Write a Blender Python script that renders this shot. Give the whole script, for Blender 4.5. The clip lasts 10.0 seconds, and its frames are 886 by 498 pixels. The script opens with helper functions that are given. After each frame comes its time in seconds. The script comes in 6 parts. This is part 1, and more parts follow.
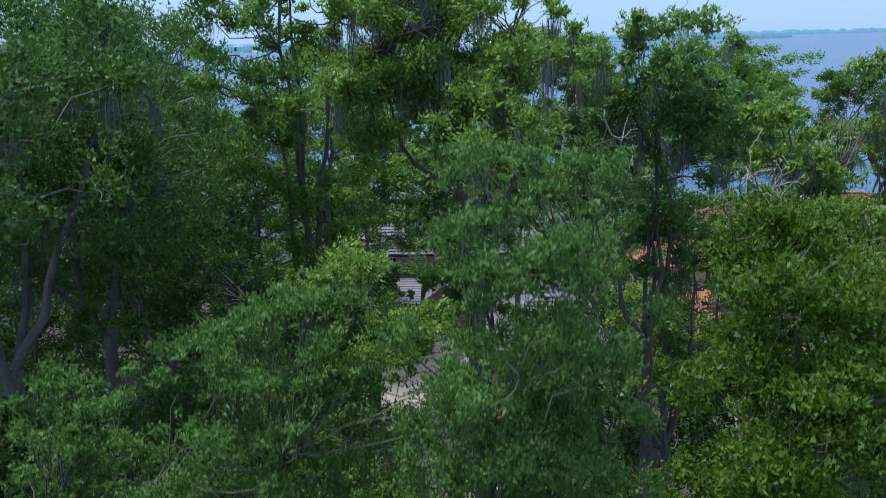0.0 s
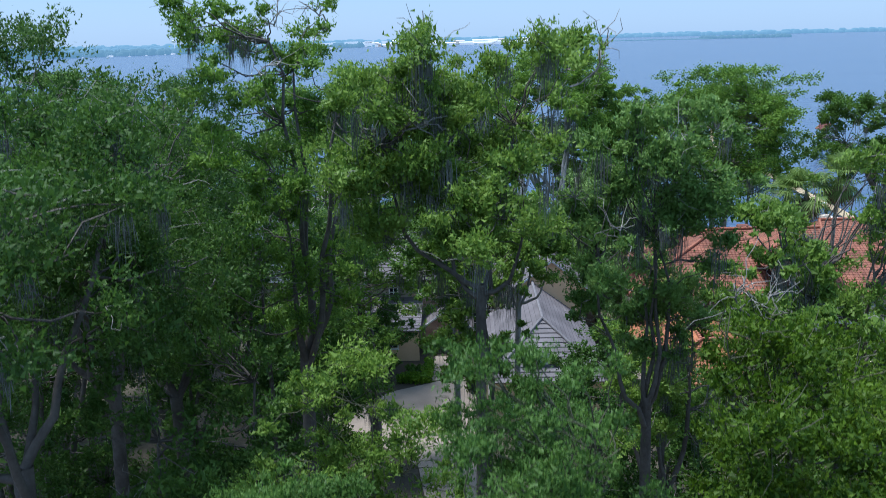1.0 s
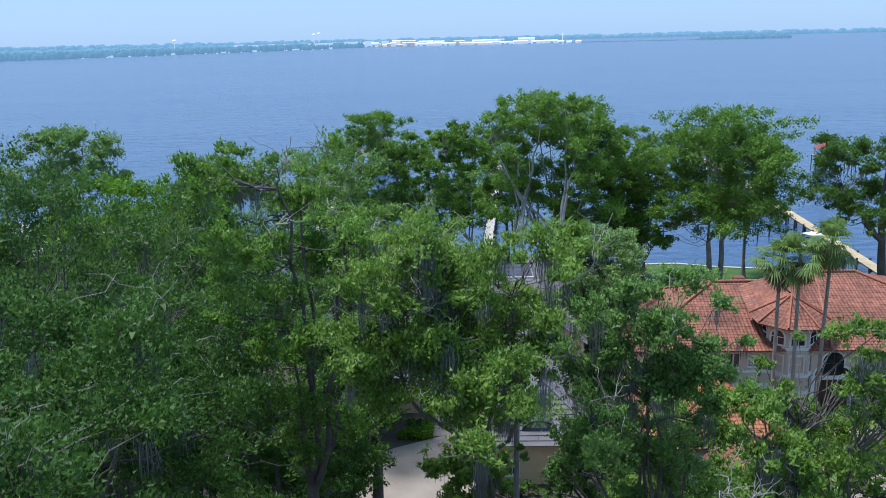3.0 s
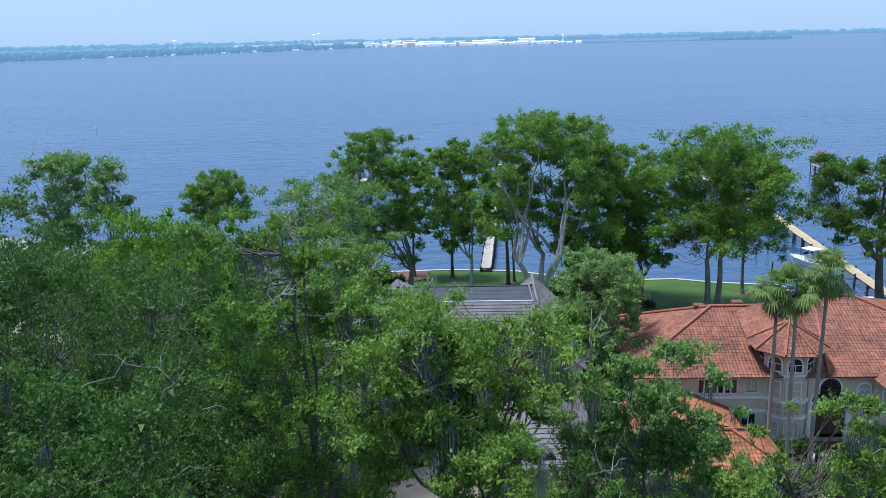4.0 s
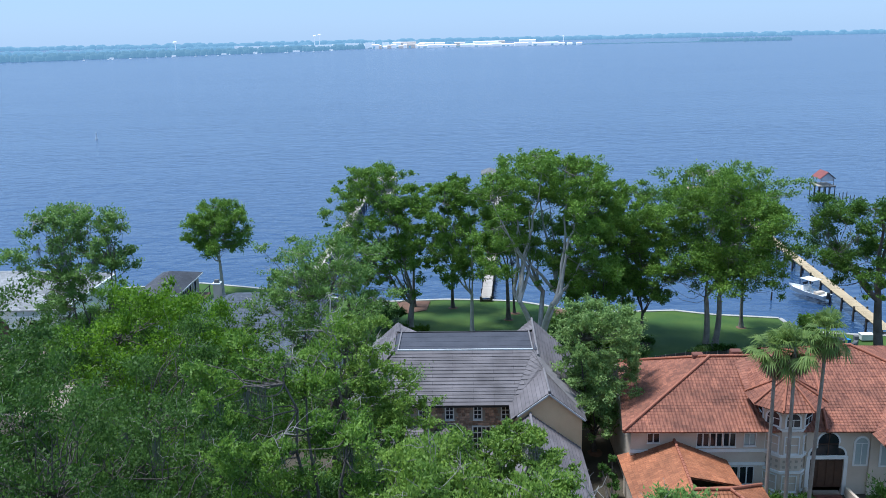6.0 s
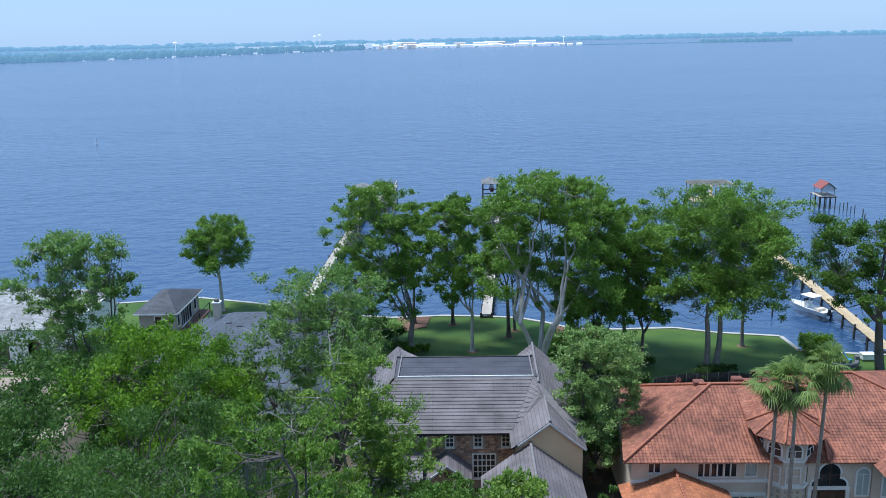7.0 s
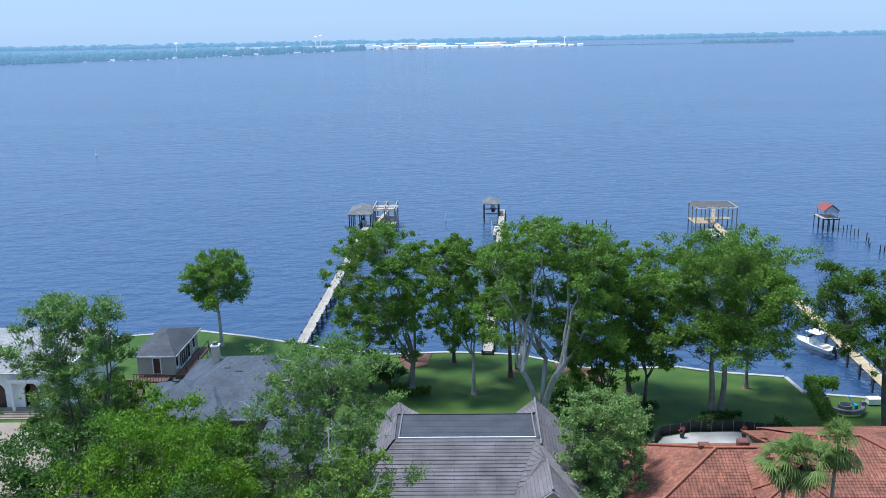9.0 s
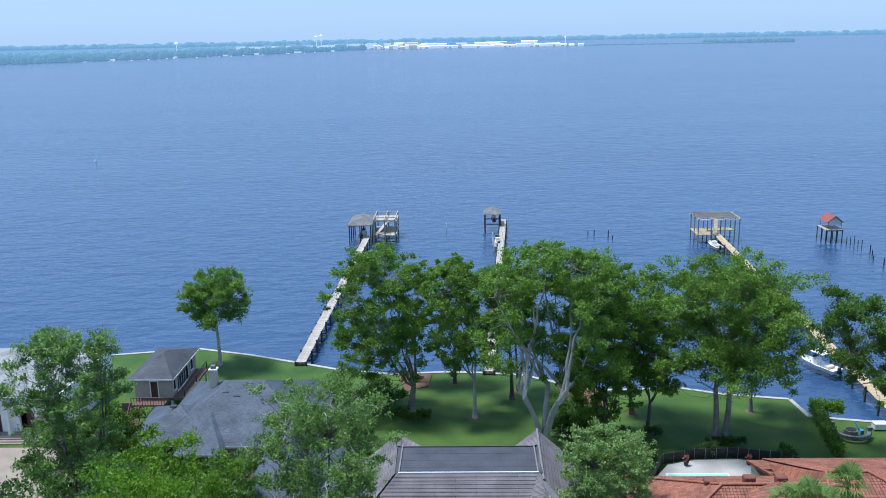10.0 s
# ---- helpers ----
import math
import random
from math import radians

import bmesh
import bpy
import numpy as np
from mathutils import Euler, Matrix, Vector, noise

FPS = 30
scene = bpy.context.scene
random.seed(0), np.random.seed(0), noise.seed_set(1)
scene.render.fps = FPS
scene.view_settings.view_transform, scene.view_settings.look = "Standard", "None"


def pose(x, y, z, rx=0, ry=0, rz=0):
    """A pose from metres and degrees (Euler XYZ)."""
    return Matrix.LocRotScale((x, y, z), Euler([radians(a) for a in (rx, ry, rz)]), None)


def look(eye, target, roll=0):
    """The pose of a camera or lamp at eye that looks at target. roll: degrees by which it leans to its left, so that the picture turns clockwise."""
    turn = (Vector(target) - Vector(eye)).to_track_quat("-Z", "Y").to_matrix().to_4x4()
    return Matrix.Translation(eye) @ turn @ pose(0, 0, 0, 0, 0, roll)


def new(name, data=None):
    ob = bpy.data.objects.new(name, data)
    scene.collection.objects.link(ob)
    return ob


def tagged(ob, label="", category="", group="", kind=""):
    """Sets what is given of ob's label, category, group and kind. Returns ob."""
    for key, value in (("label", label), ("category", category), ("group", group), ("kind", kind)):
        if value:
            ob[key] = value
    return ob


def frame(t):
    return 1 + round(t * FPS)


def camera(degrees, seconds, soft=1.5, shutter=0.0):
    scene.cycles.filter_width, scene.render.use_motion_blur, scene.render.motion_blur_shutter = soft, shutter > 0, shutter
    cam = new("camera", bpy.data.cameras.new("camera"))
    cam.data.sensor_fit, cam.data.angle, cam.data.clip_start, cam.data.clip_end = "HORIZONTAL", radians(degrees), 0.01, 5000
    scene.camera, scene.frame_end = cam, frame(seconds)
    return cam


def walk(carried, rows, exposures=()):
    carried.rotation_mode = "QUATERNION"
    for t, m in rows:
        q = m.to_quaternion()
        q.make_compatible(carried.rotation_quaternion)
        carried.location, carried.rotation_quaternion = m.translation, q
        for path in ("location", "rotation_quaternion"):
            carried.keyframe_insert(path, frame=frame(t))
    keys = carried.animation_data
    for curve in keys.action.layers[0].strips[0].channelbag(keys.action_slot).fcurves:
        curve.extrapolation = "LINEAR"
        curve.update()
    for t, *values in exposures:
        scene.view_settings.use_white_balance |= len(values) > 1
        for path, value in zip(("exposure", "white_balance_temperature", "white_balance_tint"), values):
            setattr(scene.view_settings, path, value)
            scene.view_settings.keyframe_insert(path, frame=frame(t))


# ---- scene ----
cam = camera(54.0, 10.0, soft=0.72, shutter=0.4)
# seconds, eye x, y, z in metres, yaw, pitch, roll in degrees
PATH = [
    (0, 0.219, -0.101, 26.121, 1.54, -13.66, -1.43),
    (0.5, 0.213, -0.008, 27.293, 1.53, -13.71, -1.40),
    (1, 0.213, 0.077, 28.511, 1.52, -13.75, -1.37),
    (1.5, 0.217, 0.127, 29.744, 1.51, -13.78, -1.35),
    (2, 0.225, 0.136, 30.971, 1.51, -13.80, -1.32),
    (2.5, 0.236, 0.115, 32.177, 1.50, -13.82, -1.30),
    (3, 0.249, 0.082, 33.358, 1.50, -13.83, -1.28),
    (3.5, 0.264, 0.058, 34.512, 1.50, -13.84, -1.25),
    (4, 0.280, 0.068, 35.642, 1.50, -13.85, -1.23),
    (4.5, 0.296, 0.130, 36.755, 1.50, -13.85, -1.21),
    (5, 0.312, 0.261, 37.862, 1.50, -13.85, -1.20),
    (5.5, 0.327, 0.470, 38.972, 1.50, -13.85, -1.18),
    (6, 0.339, 0.760, 40.097, 1.51, -13.86, -1.16),
    (6.5, 0.349, 1.131, 41.245, 1.51, -13.86, -1.15),
    (7, 0.355, 1.578, 42.425, 1.52, -13.87, -1.13),
    (7.5, 0.357, 2.096, 43.639, 1.53, -13.88, -1.12),
    (8, 0.355, 2.683, 44.889, 1.54, -13.89, -1.11),
    (8.5, 0.347, 3.347, 46.167, 1.55, -13.91, -1.10),
    (9, 0.332, 4.108, 47.461, 1.57, -13.93, -1.09),
    (9.5, 0.311, 5.006, 48.749, 1.58, -13.96, -1.08),
    (10, 0.281, 6.110, 50.004, 1.60, -14.00, -1.07),
]
walk(cam, [(t, pose(x, y, z, 90 + pitch, 0, yaw) @ pose(0, 0, 0, 0, 0, roll)) for t, x, y, z, yaw, pitch, roll in PATH],
     exposures=[(0, 0.94, 5600, 8), (10, 0.94, 5600, 8)])

# ---- light ----
SUN_ELEV, SUN_TURN = 72.0, 285.0
world = bpy.data.worlds.new("sky")
scene.world = world
world.use_nodes = True
wn = world.node_tree
sky = wn.nodes.new("ShaderNodeTexSky")
sky.sky_type, sky.sun_disc = "NISHITA", False
sky.sun_elevation, sky.sun_rotation = radians(SUN_ELEV), radians(SUN_TURN)
sky.air_density, sky.dust_density, sky.ozone_density = 1.0, 0.5, 3.0
wn.nodes["Background"].inputs["Strength"].default_value = 0.085
# thin summer haze evens out the sky
haze = wn.nodes.new("ShaderNodeMix")
haze.data_type = "RGBA"
haze.inputs["Factor"].default_value = 0.8
haze.inputs["B"].default_value = (2.72, 3.88, 5.5, 1)
wn.links.new(sky.outputs["Color"], haze.inputs["A"])
wn.links.new(haze.outputs["Result"], wn.nodes["Background"].inputs["Color"])
sun_data = bpy.data.lights.new("sun", "SUN")
sun_data.energy, sun_data.angle, sun_data.color = 2.65, radians(11.0), (1.0, 0.95, 0.88)
sun = new("sun", sun_data)
a, e = radians(SUN_TURN), radians(SUN_ELEV)
sun.matrix_world = look((0, 0, 0), (-math.sin(a) * math.cos(e), -math.cos(a) * math.cos(e), -math.sin(e)))

# ---- materials ----
MATS = {}


def mat(name, c1, c2, rough=0.8, scale=2.0, fine=25.0, bump=0.3, bump_scale=30.0, metal=0.0, island=0.0, obj=0.0, spec=0.5):
    """Two-scale mottled surface between two colours, with fine relief."""
    if name in MATS:
        return MATS[name]
    m = bpy.data.materials.new(name)
    MATS[name] = m
    m.use_nodes = True
    nt = m.node_tree
    n, l = nt.nodes, nt.links
    b = n["Principled BSDF"]
    tc = n.new("ShaderNodeTexCoord")
    big, small, rel = (n.new("ShaderNodeTexNoise") for _ in range(3))
    for tex, sc in ((big, scale), (small, fine), (rel, bump_scale)):
        tex.inputs["Scale"].default_value = sc
        tex.inputs["Detail"].default_value = 4
        l.new(tc.outputs["Object"], tex.inputs["Vector"])
    add = n.new("ShaderNodeMath")
    add.operation = "MULTIPLY_ADD"
    add.inputs[1].default_value = 0.45
    l.new(small.outputs["Fac"], add.inputs[0])
    l.new(big.outputs["Fac"], add.inputs[2])
    ramp = n.new("ShaderNodeMapRange")
    ramp.inputs["From Min"].default_value, ramp.inputs["From Max"].default_value = 0.45, 1.0
    l.new(add.outputs[0], ramp.inputs["Value"])
    mix = n.new("ShaderNodeMix")
    mix.data_type = "RGBA"
    mix.inputs["A"].default_value, mix.inputs["B"].default_value = (*c1, 1), (*c2, 1)
    l.new(ramp.outputs[0], mix.inputs["Factor"])
    col = mix.outputs["Result"]
    for amount, socket in ((island, "geo"), (obj, "obj")):
        if amount:
            src = n.new("ShaderNodeNewGeometry").outputs["Random Per Island"] if socket == "geo" else n.new("ShaderNodeObjectInfo").outputs["Random"]
            hsv = n.new("ShaderNodeHueSaturation")
            mr = n.new("ShaderNodeMapRange")
            mr.inputs["To Min"].default_value, mr.inputs["To Max"].default_value = 1 - amount, 1 + amount
            l.new(src, mr.inputs["Value"])
            l.new(mr.outputs[0], hsv.inputs["Value"])
            l.new(col, hsv.inputs["Color"])
            col = hsv.outputs["Color"]
    l.new(col, b.inputs["Base Color"])
    b.inputs["Roughness"].default_value, b.inputs["Metallic"].default_value = rough, metal
    b.inputs["Specular IOR Level"].default_value = spec
    if bump:
        bp = n.new("ShaderNodeBump")
        bp.inputs["Strength"].default_value, bp.inputs["Distance"].default_value = bump, 0.03
        l.new(rel.outputs["Fac"], bp.inputs["Height"])
        l.new(bp.outputs["Normal"], b.inputs["Normal"])
    return m


def leaf_mat(name, c1, c2, trans=0.42):
    """Leaves: each varies in colour, a part of the light passes through."""
    m = bpy.data.materials.new(name)
    m.use_nodes = True
    nt = m.node_tree
    n, l = nt.nodes, nt.links
    b = n["Principled BSDF"]
    geo = n.new("ShaderNodeNewGeometry")
    tc = n.new("ShaderNodeTexCoord")
    big = n.new("ShaderNodeTexNoise")
    big.inputs["Scale"].default_value = 0.45
    l.new(tc.outputs["Object"], big.inputs["Vector"])
    add = n.new("ShaderNodeMath")
    add.operation = "MULTIPLY_ADD"
    add.inputs[1].default_value = 0.55
    l.new(geo.outputs["Random Per Island"], add.inputs[0])
    l.new(big.outputs["Fac"], add.inputs[2])
    ramp = n.new("ShaderNodeMapRange")
    ramp.inputs["From Min"].default_value, ramp.inputs["From Max"].default_value = 0.35, 1.2
    l.new(add.outputs[0], ramp.inputs["Value"])
    mix = n.new("ShaderNodeMix")
    mix.data_type = "RGBA"
    mix.inputs["A"].default_value, mix.inputs["B"].default_value = (*c1, 1), (*c2, 1)
    l.new(ramp.outputs[0], mix.inputs["Factor"])
    l.new(mix.outputs["Result"], b.inputs["Base Color"])
    b.inputs["Roughness"].default_value = 0.55
    b.inputs["Specular IOR Level"].default_value = 0.3
    tr = n.new("ShaderNodeBsdfTranslucent")
    l.new(mix.outputs["Result"], tr.inputs["Color"])
    ms = n.new("ShaderNodeMixShader")
    ms.inputs[0].default_value = trans
    l.new(b.outputs[0], ms.inputs[1])
    l.new(tr.outputs[0], ms.inputs[2])
    l.new(ms.outputs[0], n["Material Output"].inputs["Surface"])
    return m


def tile_mat(name, c1, c2, gap, width, course, rough=0.75, barrel=0.0, joint=0.012):
    """Roof tiles: colour tile by tile from the slope's own metres, stains, and rounded rows."""
    m = bpy.data.materials.new(name)
    m.use_nodes = True
    nt = m.node_tree
    n, l = nt.nodes, nt.links
    b = n["Principled BSDF"]
    uv = n.new("ShaderNodeUVMap")
    br = n.new("ShaderNodeTexBrick")
    br.inputs["Color1"].default_value, br.inputs["Color2"].default_value, br.inputs["Mortar"].default_value = (*c1, 1), (*c2, 1), (*gap, 1)
    br.inputs["Scale"].default_value = 1.0
    br.inputs["Brick Width"].default_value, br.inputs["Row Height"].default_value = width, course
    br.inputs["Mortar Size"].default_value = joint
    br.offset = 0.5
    l.new(uv.outputs["UV"], br.inputs["Vector"])
    tc = n.new("ShaderNodeTexCoord")
    st = n.new("ShaderNodeTexNoise")
    st.inputs["Scale"].default_value, st.inputs["Detail"].default_value = 0.45, 9
    l.new(tc.outputs["Object"], st.inputs["Vector"])
    hsv = n.new("ShaderNodeHueSaturation")
    mr = n.new("ShaderNodeMapRange")
    mr.inputs["From Min"].default_value, mr.inputs["From Max"].default_value = 0.3, 0.7
    mr.inputs["To Min"].default_value, mr.inputs["To Max"].default_value = 0.66, 1.3
    l.new(st.outputs["Fac"], mr.inputs["Value"])
    l.new(mr.outputs[0], hsv.inputs["Value"])
    l.new(br.outputs["Color"], hsv.inputs["Color"])
    l.new(hsv.outputs["Color"], b.inputs["Base Color"])
    b.inputs["Roughness"].default_value = rough
    bp = n.new("ShaderNodeBump")
    bp.inputs["Strength"].default_value, bp.inputs["Distance"].default_value = 0.6, 0.05
    if barrel:
        sep = n.new("ShaderNodeSeparateXYZ")
        l.new(uv.outputs["UV"], sep.inputs[0])
        mul = n.new("ShaderNodeMath")
        mul.operation = "MULTIPLY"
        mul.inputs[1].default_value = 2 * math.pi / barrel
        l.new(sep.outputs["X"], mul.inputs[0])
        sn = n.new("ShaderNodeMath")
        sn.operation = "SINE"
        l.new(mul.outputs[0], sn.inputs[0])
        l.new(sn.outputs[0], bp.inputs["Height"])
    else:
        l.new(st.outputs["Fac"], bp.inputs["Height"])
    l.new(bp.outputs["Normal"], b.inputs["Normal"])
    return m


def water_mat():
    m = bpy.data.materials.new("river_water")
    m.use_nodes = True
    nt = m.node_tree
    n, l = nt.nodes, nt.links
    b = n["Principled BSDF"]
    b.inputs["Base Color"].default_value = (0.028, 0.063, 0.138, 1)
    b.inputs["Roughness"].default_value = 0.2
    b.inputs["IOR"].default_value = 1.55
    tc = n.new("ShaderNodeTexCoord")
    # calm slicks lie across the chop in long bands
    band = n.new("ShaderNodeMapping")
    band.inputs["Scale"].default_value = (1.0, 4.5, 1.0)
    band.inputs["Rotation"].default_value = (0, 0, radians(-6))
    l.new(tc.outputs["Object"], band.inputs["Vector"])
    slick = n.new("ShaderNodeTexNoise")
    slick.inputs["Scale"].default_value, slick.inputs["Detail"].default_value = 0.0035, 5
    l.new(band.outputs[0], slick.inputs["Vector"])
    chop = n.new("ShaderNodeMapRange")
    chop.inputs["From Min"].default_value, chop.inputs["From Max"].default_value = 0.36, 0.62
    chop.inputs["To Min"].default_value, chop.inputs["To Max"].default_value = 0.7, 1.15
    l.new(slick.outputs["Fac"], chop.inputs["Value"])
    prev = None
    for sc, squash, strength, dist in ((0.012, 2.0, 0.05, 2.0), (0.09, 1.5, 0.42, 1.3), (0.26, 1.5, 0.75, 0.6), (0.8, 1.4, 0.4, 0.14)):
        mp = n.new("ShaderNodeMapping")
        mp.inputs["Scale"].default_value = (1.0, squash, 1.0)
        mp.inputs["Rotation"].default_value = (0, 0, radians(-9))
        l.new(tc.outputs["Object"], mp.inputs["Vector"])
        tex = n.new("ShaderNodeTexNoise")
        tex.inputs["Scale"].default_value, tex.inputs["Detail"].default_value = sc, 3
        l.new(mp.outputs[0], tex.inputs["Vector"])
        bp = n.new("ShaderNodeBump")
        bp.inputs["Distance"].default_value = dist
        mul = n.new("ShaderNodeMath")
        mul.operation = "MULTIPLY"
        mul.inputs[1].default_value = strength
        l.new(chop.outputs[0], mul.inputs[0])
        l.new(mul.outputs[0], bp.inputs["Strength"])
        l.new(tex.outputs["Fac"], bp.inputs["Height"])
        if prev:
            l.new(prev.outputs["Normal"], bp.inputs["Normal"])
        prev = bp
    l.new(prev.outputs["Normal"], b.inputs["Normal"])
    return m


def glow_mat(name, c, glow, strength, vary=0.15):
    """Far land seen through kilometres of bright air, its haze put in as emission."""
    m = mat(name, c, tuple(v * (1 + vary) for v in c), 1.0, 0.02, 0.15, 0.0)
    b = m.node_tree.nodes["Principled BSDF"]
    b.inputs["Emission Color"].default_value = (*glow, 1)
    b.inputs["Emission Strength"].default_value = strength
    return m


M_WATER = water_mat()
M_LITTER = mat("leaf_litter", (0.035, 0.028, 0.018), (0.09, 0.075, 0.05), 0.95, 0.4, 6.0, 0.6, 12.0)
M_GRASS = mat("lawn_grass", (0.014, 0.064, 0.004), (0.084, 0.138, 0.013), 0.9, 0.2, 9.0, 0.5, 40.0)
M_CONC = mat("concrete", (0.235, 0.185, 0.145), (0.33, 0.27, 0.215), 0.85, 0.5, 12.0, 0.2, 30.0)
M_SEAWALL = mat("pale_seawall_concrete", (0.34, 0.32, 0.295), (0.47, 0.45, 0.415), 0.85, 0.5, 8.0, 0.3, 20.0)
M_STUCCO = mat("tan_stucco", (0.62, 0.43, 0.25), (0.72, 0.52, 0.32), 0.9, 0.7, 14.0, 0.25, 60.0)
M_CREAM = mat("cream_stucco", (0.52, 0.43, 0.34), (0.64, 0.55, 0.45), 0.9, 0.7, 14.0, 0.2, 60.0)
M_WHITE = mat("white_paint", (0.68, 0.68, 0.66), (0.82, 0.82, 0.8), 0.55, 1.2, 16.0, 0.1, 40.0)
M_GLASS = mat("window_glass", (0.012, 0.016, 0.022), (0.03, 0.036, 0.045), 0.06, 0.5, 3.0, 0.0)
M_BLIND = mat("pale_blind_glass", (0.32, 0.38, 0.38), (0.42, 0.48, 0.47), 0.15, 0.8, 6.0, 0.0)
M_DARKWOOD = mat("dark_stained_wood", (0.035, 0.018, 0.012), (0.08, 0.04, 0.025), 0.5, 2.0, 20.0, 0.2)
M_DECK = mat("weathered_deck_wood", (0.34, 0.295, 0.245), (0.48, 0.425, 0.36), 0.85, 0.6, 9.0, 0.3, 20.0, obj=0.12)
M_YDECK = mat("new_pine_deck", (0.41, 0.305, 0.17), (0.52, 0.4, 0.245), 0.8, 0.6, 9.0, 0.3, 20.0, obj=0.1)
M_PILE = mat("dark_piling_wood", (0.03, 0.026, 0.022), (0.09, 0.078, 0.065), 0.9, 2.0, 20.0, 0.4)
M_POST = mat("grey_timber", (0.2, 0.18, 0.15), (0.34, 0.31, 0.27), 0.85, 2.0, 15.0, 0.3)
M_BARK = mat("grey_bark", (0.06, 0.05, 0.043), (0.17, 0.15, 0.135), 0.95, 1.2, 9.0, 0.9, 14.0)
M_MIDBARK = mat("mid_grey_bark", (0.15, 0.135, 0.12), (0.3, 0.28, 0.255), 0.95, 1.2, 9.0, 0.8, 14.0)
M_PALEBARK = mat("pale_bark", (0.3, 0.28, 0.26), (0.5, 0.48, 0.45), 0.9, 1.5, 10.0, 0.6, 14.0)
M_TWIG = mat("grey_twig", (0.16, 0.145, 0.13), (0.36, 0.34, 0.31), 0.9, 1.5, 10.0, 0.3, 14.0)
M_FLASH = mat("weathered_white_flashing", (0.4, 0.4, 0.42), (0.62, 0.62, 0.63), 0.6, 1.0, 12.0, 0.1, 20.0)
M_SHOOT = mat("green_brown_shoot", (0.05, 0.055, 0.03), (0.13, 0.13, 0.075), 0.9, 1.5, 10.0, 0.3, 14.0)
M_MOSS = mat("spanish_moss_grey", (0.1, 0.104, 0.096), (0.18, 0.186, 0.17), 1.0, 0.8, 10.0, 0.0, island=0.3)
# dark joint lines; the gap colour also carries the shadow of overlapping courses
M_GREYTILE = tile_mat("grey_flat_tile", (0.138, 0.122, 0.128), (0.172, 0.152, 0.158), (0.074, 0.066, 0.069), 3.7, 0.4, joint=0.022)
M_GREYCAP = mat("grey_ridge_tile", (0.16, 0.147, 0.152), (0.22, 0.203, 0.208), 0.75, 2.0, 14.0, 0.2)
M_REDCAP = mat("terracotta_ridge_tile", (0.29, 0.1, 0.058), (0.4, 0.15, 0.085), 0.75, 1.5, 9.0, 0.3)
M_REDTILE = tile_mat("terracotta_tile", (0.19, 0.066, 0.039), (0.34, 0.128, 0.074), (0.155, 0.057, 0.04), 0.3, 0.36, barrel=0.3, joint=0.01)
M_ORANGETILE = tile_mat("newer_orange_tile", (0.29, 0.1, 0.042), (0.43, 0.16, 0.07), (0.22, 0.078, 0.036), 0.3, 0.36, barrel=0.3, joint=0.01)
M_SHINGLE = tile_mat("blue_grey_shingle", (0.05, 0.066, 0.092), (0.085, 0.105, 0.135), (0.035, 0.043, 0.06), 0.3, 0.16)
M_SLATE = tile_mat("pale_slate", (0.22, 0.22, 0.22), (0.33, 0.325, 0.32), (0.15, 0.15, 0.15), 0.4, 0.3)
M_DARKSHINGLE = tile_mat("dark_shingle", (0.045, 0.05, 0.06), (0.08, 0.085, 0.1), (0.03, 0.03, 0.04), 0.3, 0.16)
M_WEATHERED = tile_mat("weathered_shingle", (0.13, 0.13, 0.135), (0.2, 0.195, 0.19), (0.09, 0.09, 0.09), 0.4, 0.25)
M_MEMBRANE = mat("black_roof_membrane", (0.035, 0.037, 0.05), (0.07, 0.072, 0.09), 0.7, 0.5, 5.0, 0.3, 4.0)
M_STONE = mat("field_stone", (0.24, 0.12, 0.085), (0.58, 0.41, 0.3), 0.9, 1.5, 14.0, 0.5, 30.0, obj=0.45)
M_MORTAR = mat("mortar", (0.3, 0.26, 0.21), (0.4, 0.36, 0.3), 0.95, 1.0, 14.0, 0.3)
M_TAUPE = mat("taupe_siding", (0.3, 0.26, 0.21), (0.38, 0.34, 0.28), 0.8, 0.7, 14.0, 0.1)
M_REDWOOD = mat("red_brown_stain", (0.1, 0.05, 0.04), (0.17, 0.09, 0.075), 0.7, 1.0, 14.0, 0.2)
M_DARKMETAL = mat("dark_metal", (0.02, 0.022, 0.025), (0.05, 0.052, 0.055), 0.5, 2.0, 20.0, 0.1, metal=0.6)
M_REDMETAL = mat("rusty_red_sheet", (0.2, 0.05, 0.04), (0.33, 0.1, 0.08), 0.6, 1.5, 12.0, 0.2)
M_POOL = mat("pool_water", (0.25, 0.55, 0.52), (0.36, 0.66, 0.62), 0.06, 0.6, 4.0, 0.2, 3.0)
M_MULCH = mat("brown_mulch", (0.1, 0.05, 0.03), (0.2, 0.11, 0.07), 0.95, 1.0, 10.0, 0.8, 25.0)
L_OAK = leaf_mat("oak_leaf", (0.04, 0.095, 0.014), (0.15, 0.27, 0.035))
L_LIGHT = leaf_mat("light_oak_leaf", (0.08, 0.165, 0.024), (0.28, 0.41, 0.065))
L_BRIGHT = leaf_mat("bright_leaf", (0.028, 0.074, 0.005), (0.145, 0.24, 0.014))
L_DARK = leaf_mat("dark_leaf", (0.036, 0.086, 0.015), (0.11, 0.21, 0.034))
L_SAGE = leaf_mat("sage_leaf", (0.05, 0.115, 0.02), (0.15, 0.27, 0.05))
L_FRESH = leaf_mat("fresh_pale_leaf", (0.09, 0.185, 0.035), (0.26, 0.4, 0.1))
L_PALE = leaf_mat("pale_young_leaf", (0.13, 0.22, 0.06), (0.34, 0.48, 0.15))
L_RIVER = leaf_mat("riverside_leaf", (0.065, 0.15, 0.02), (0.25, 0.4, 0.055))
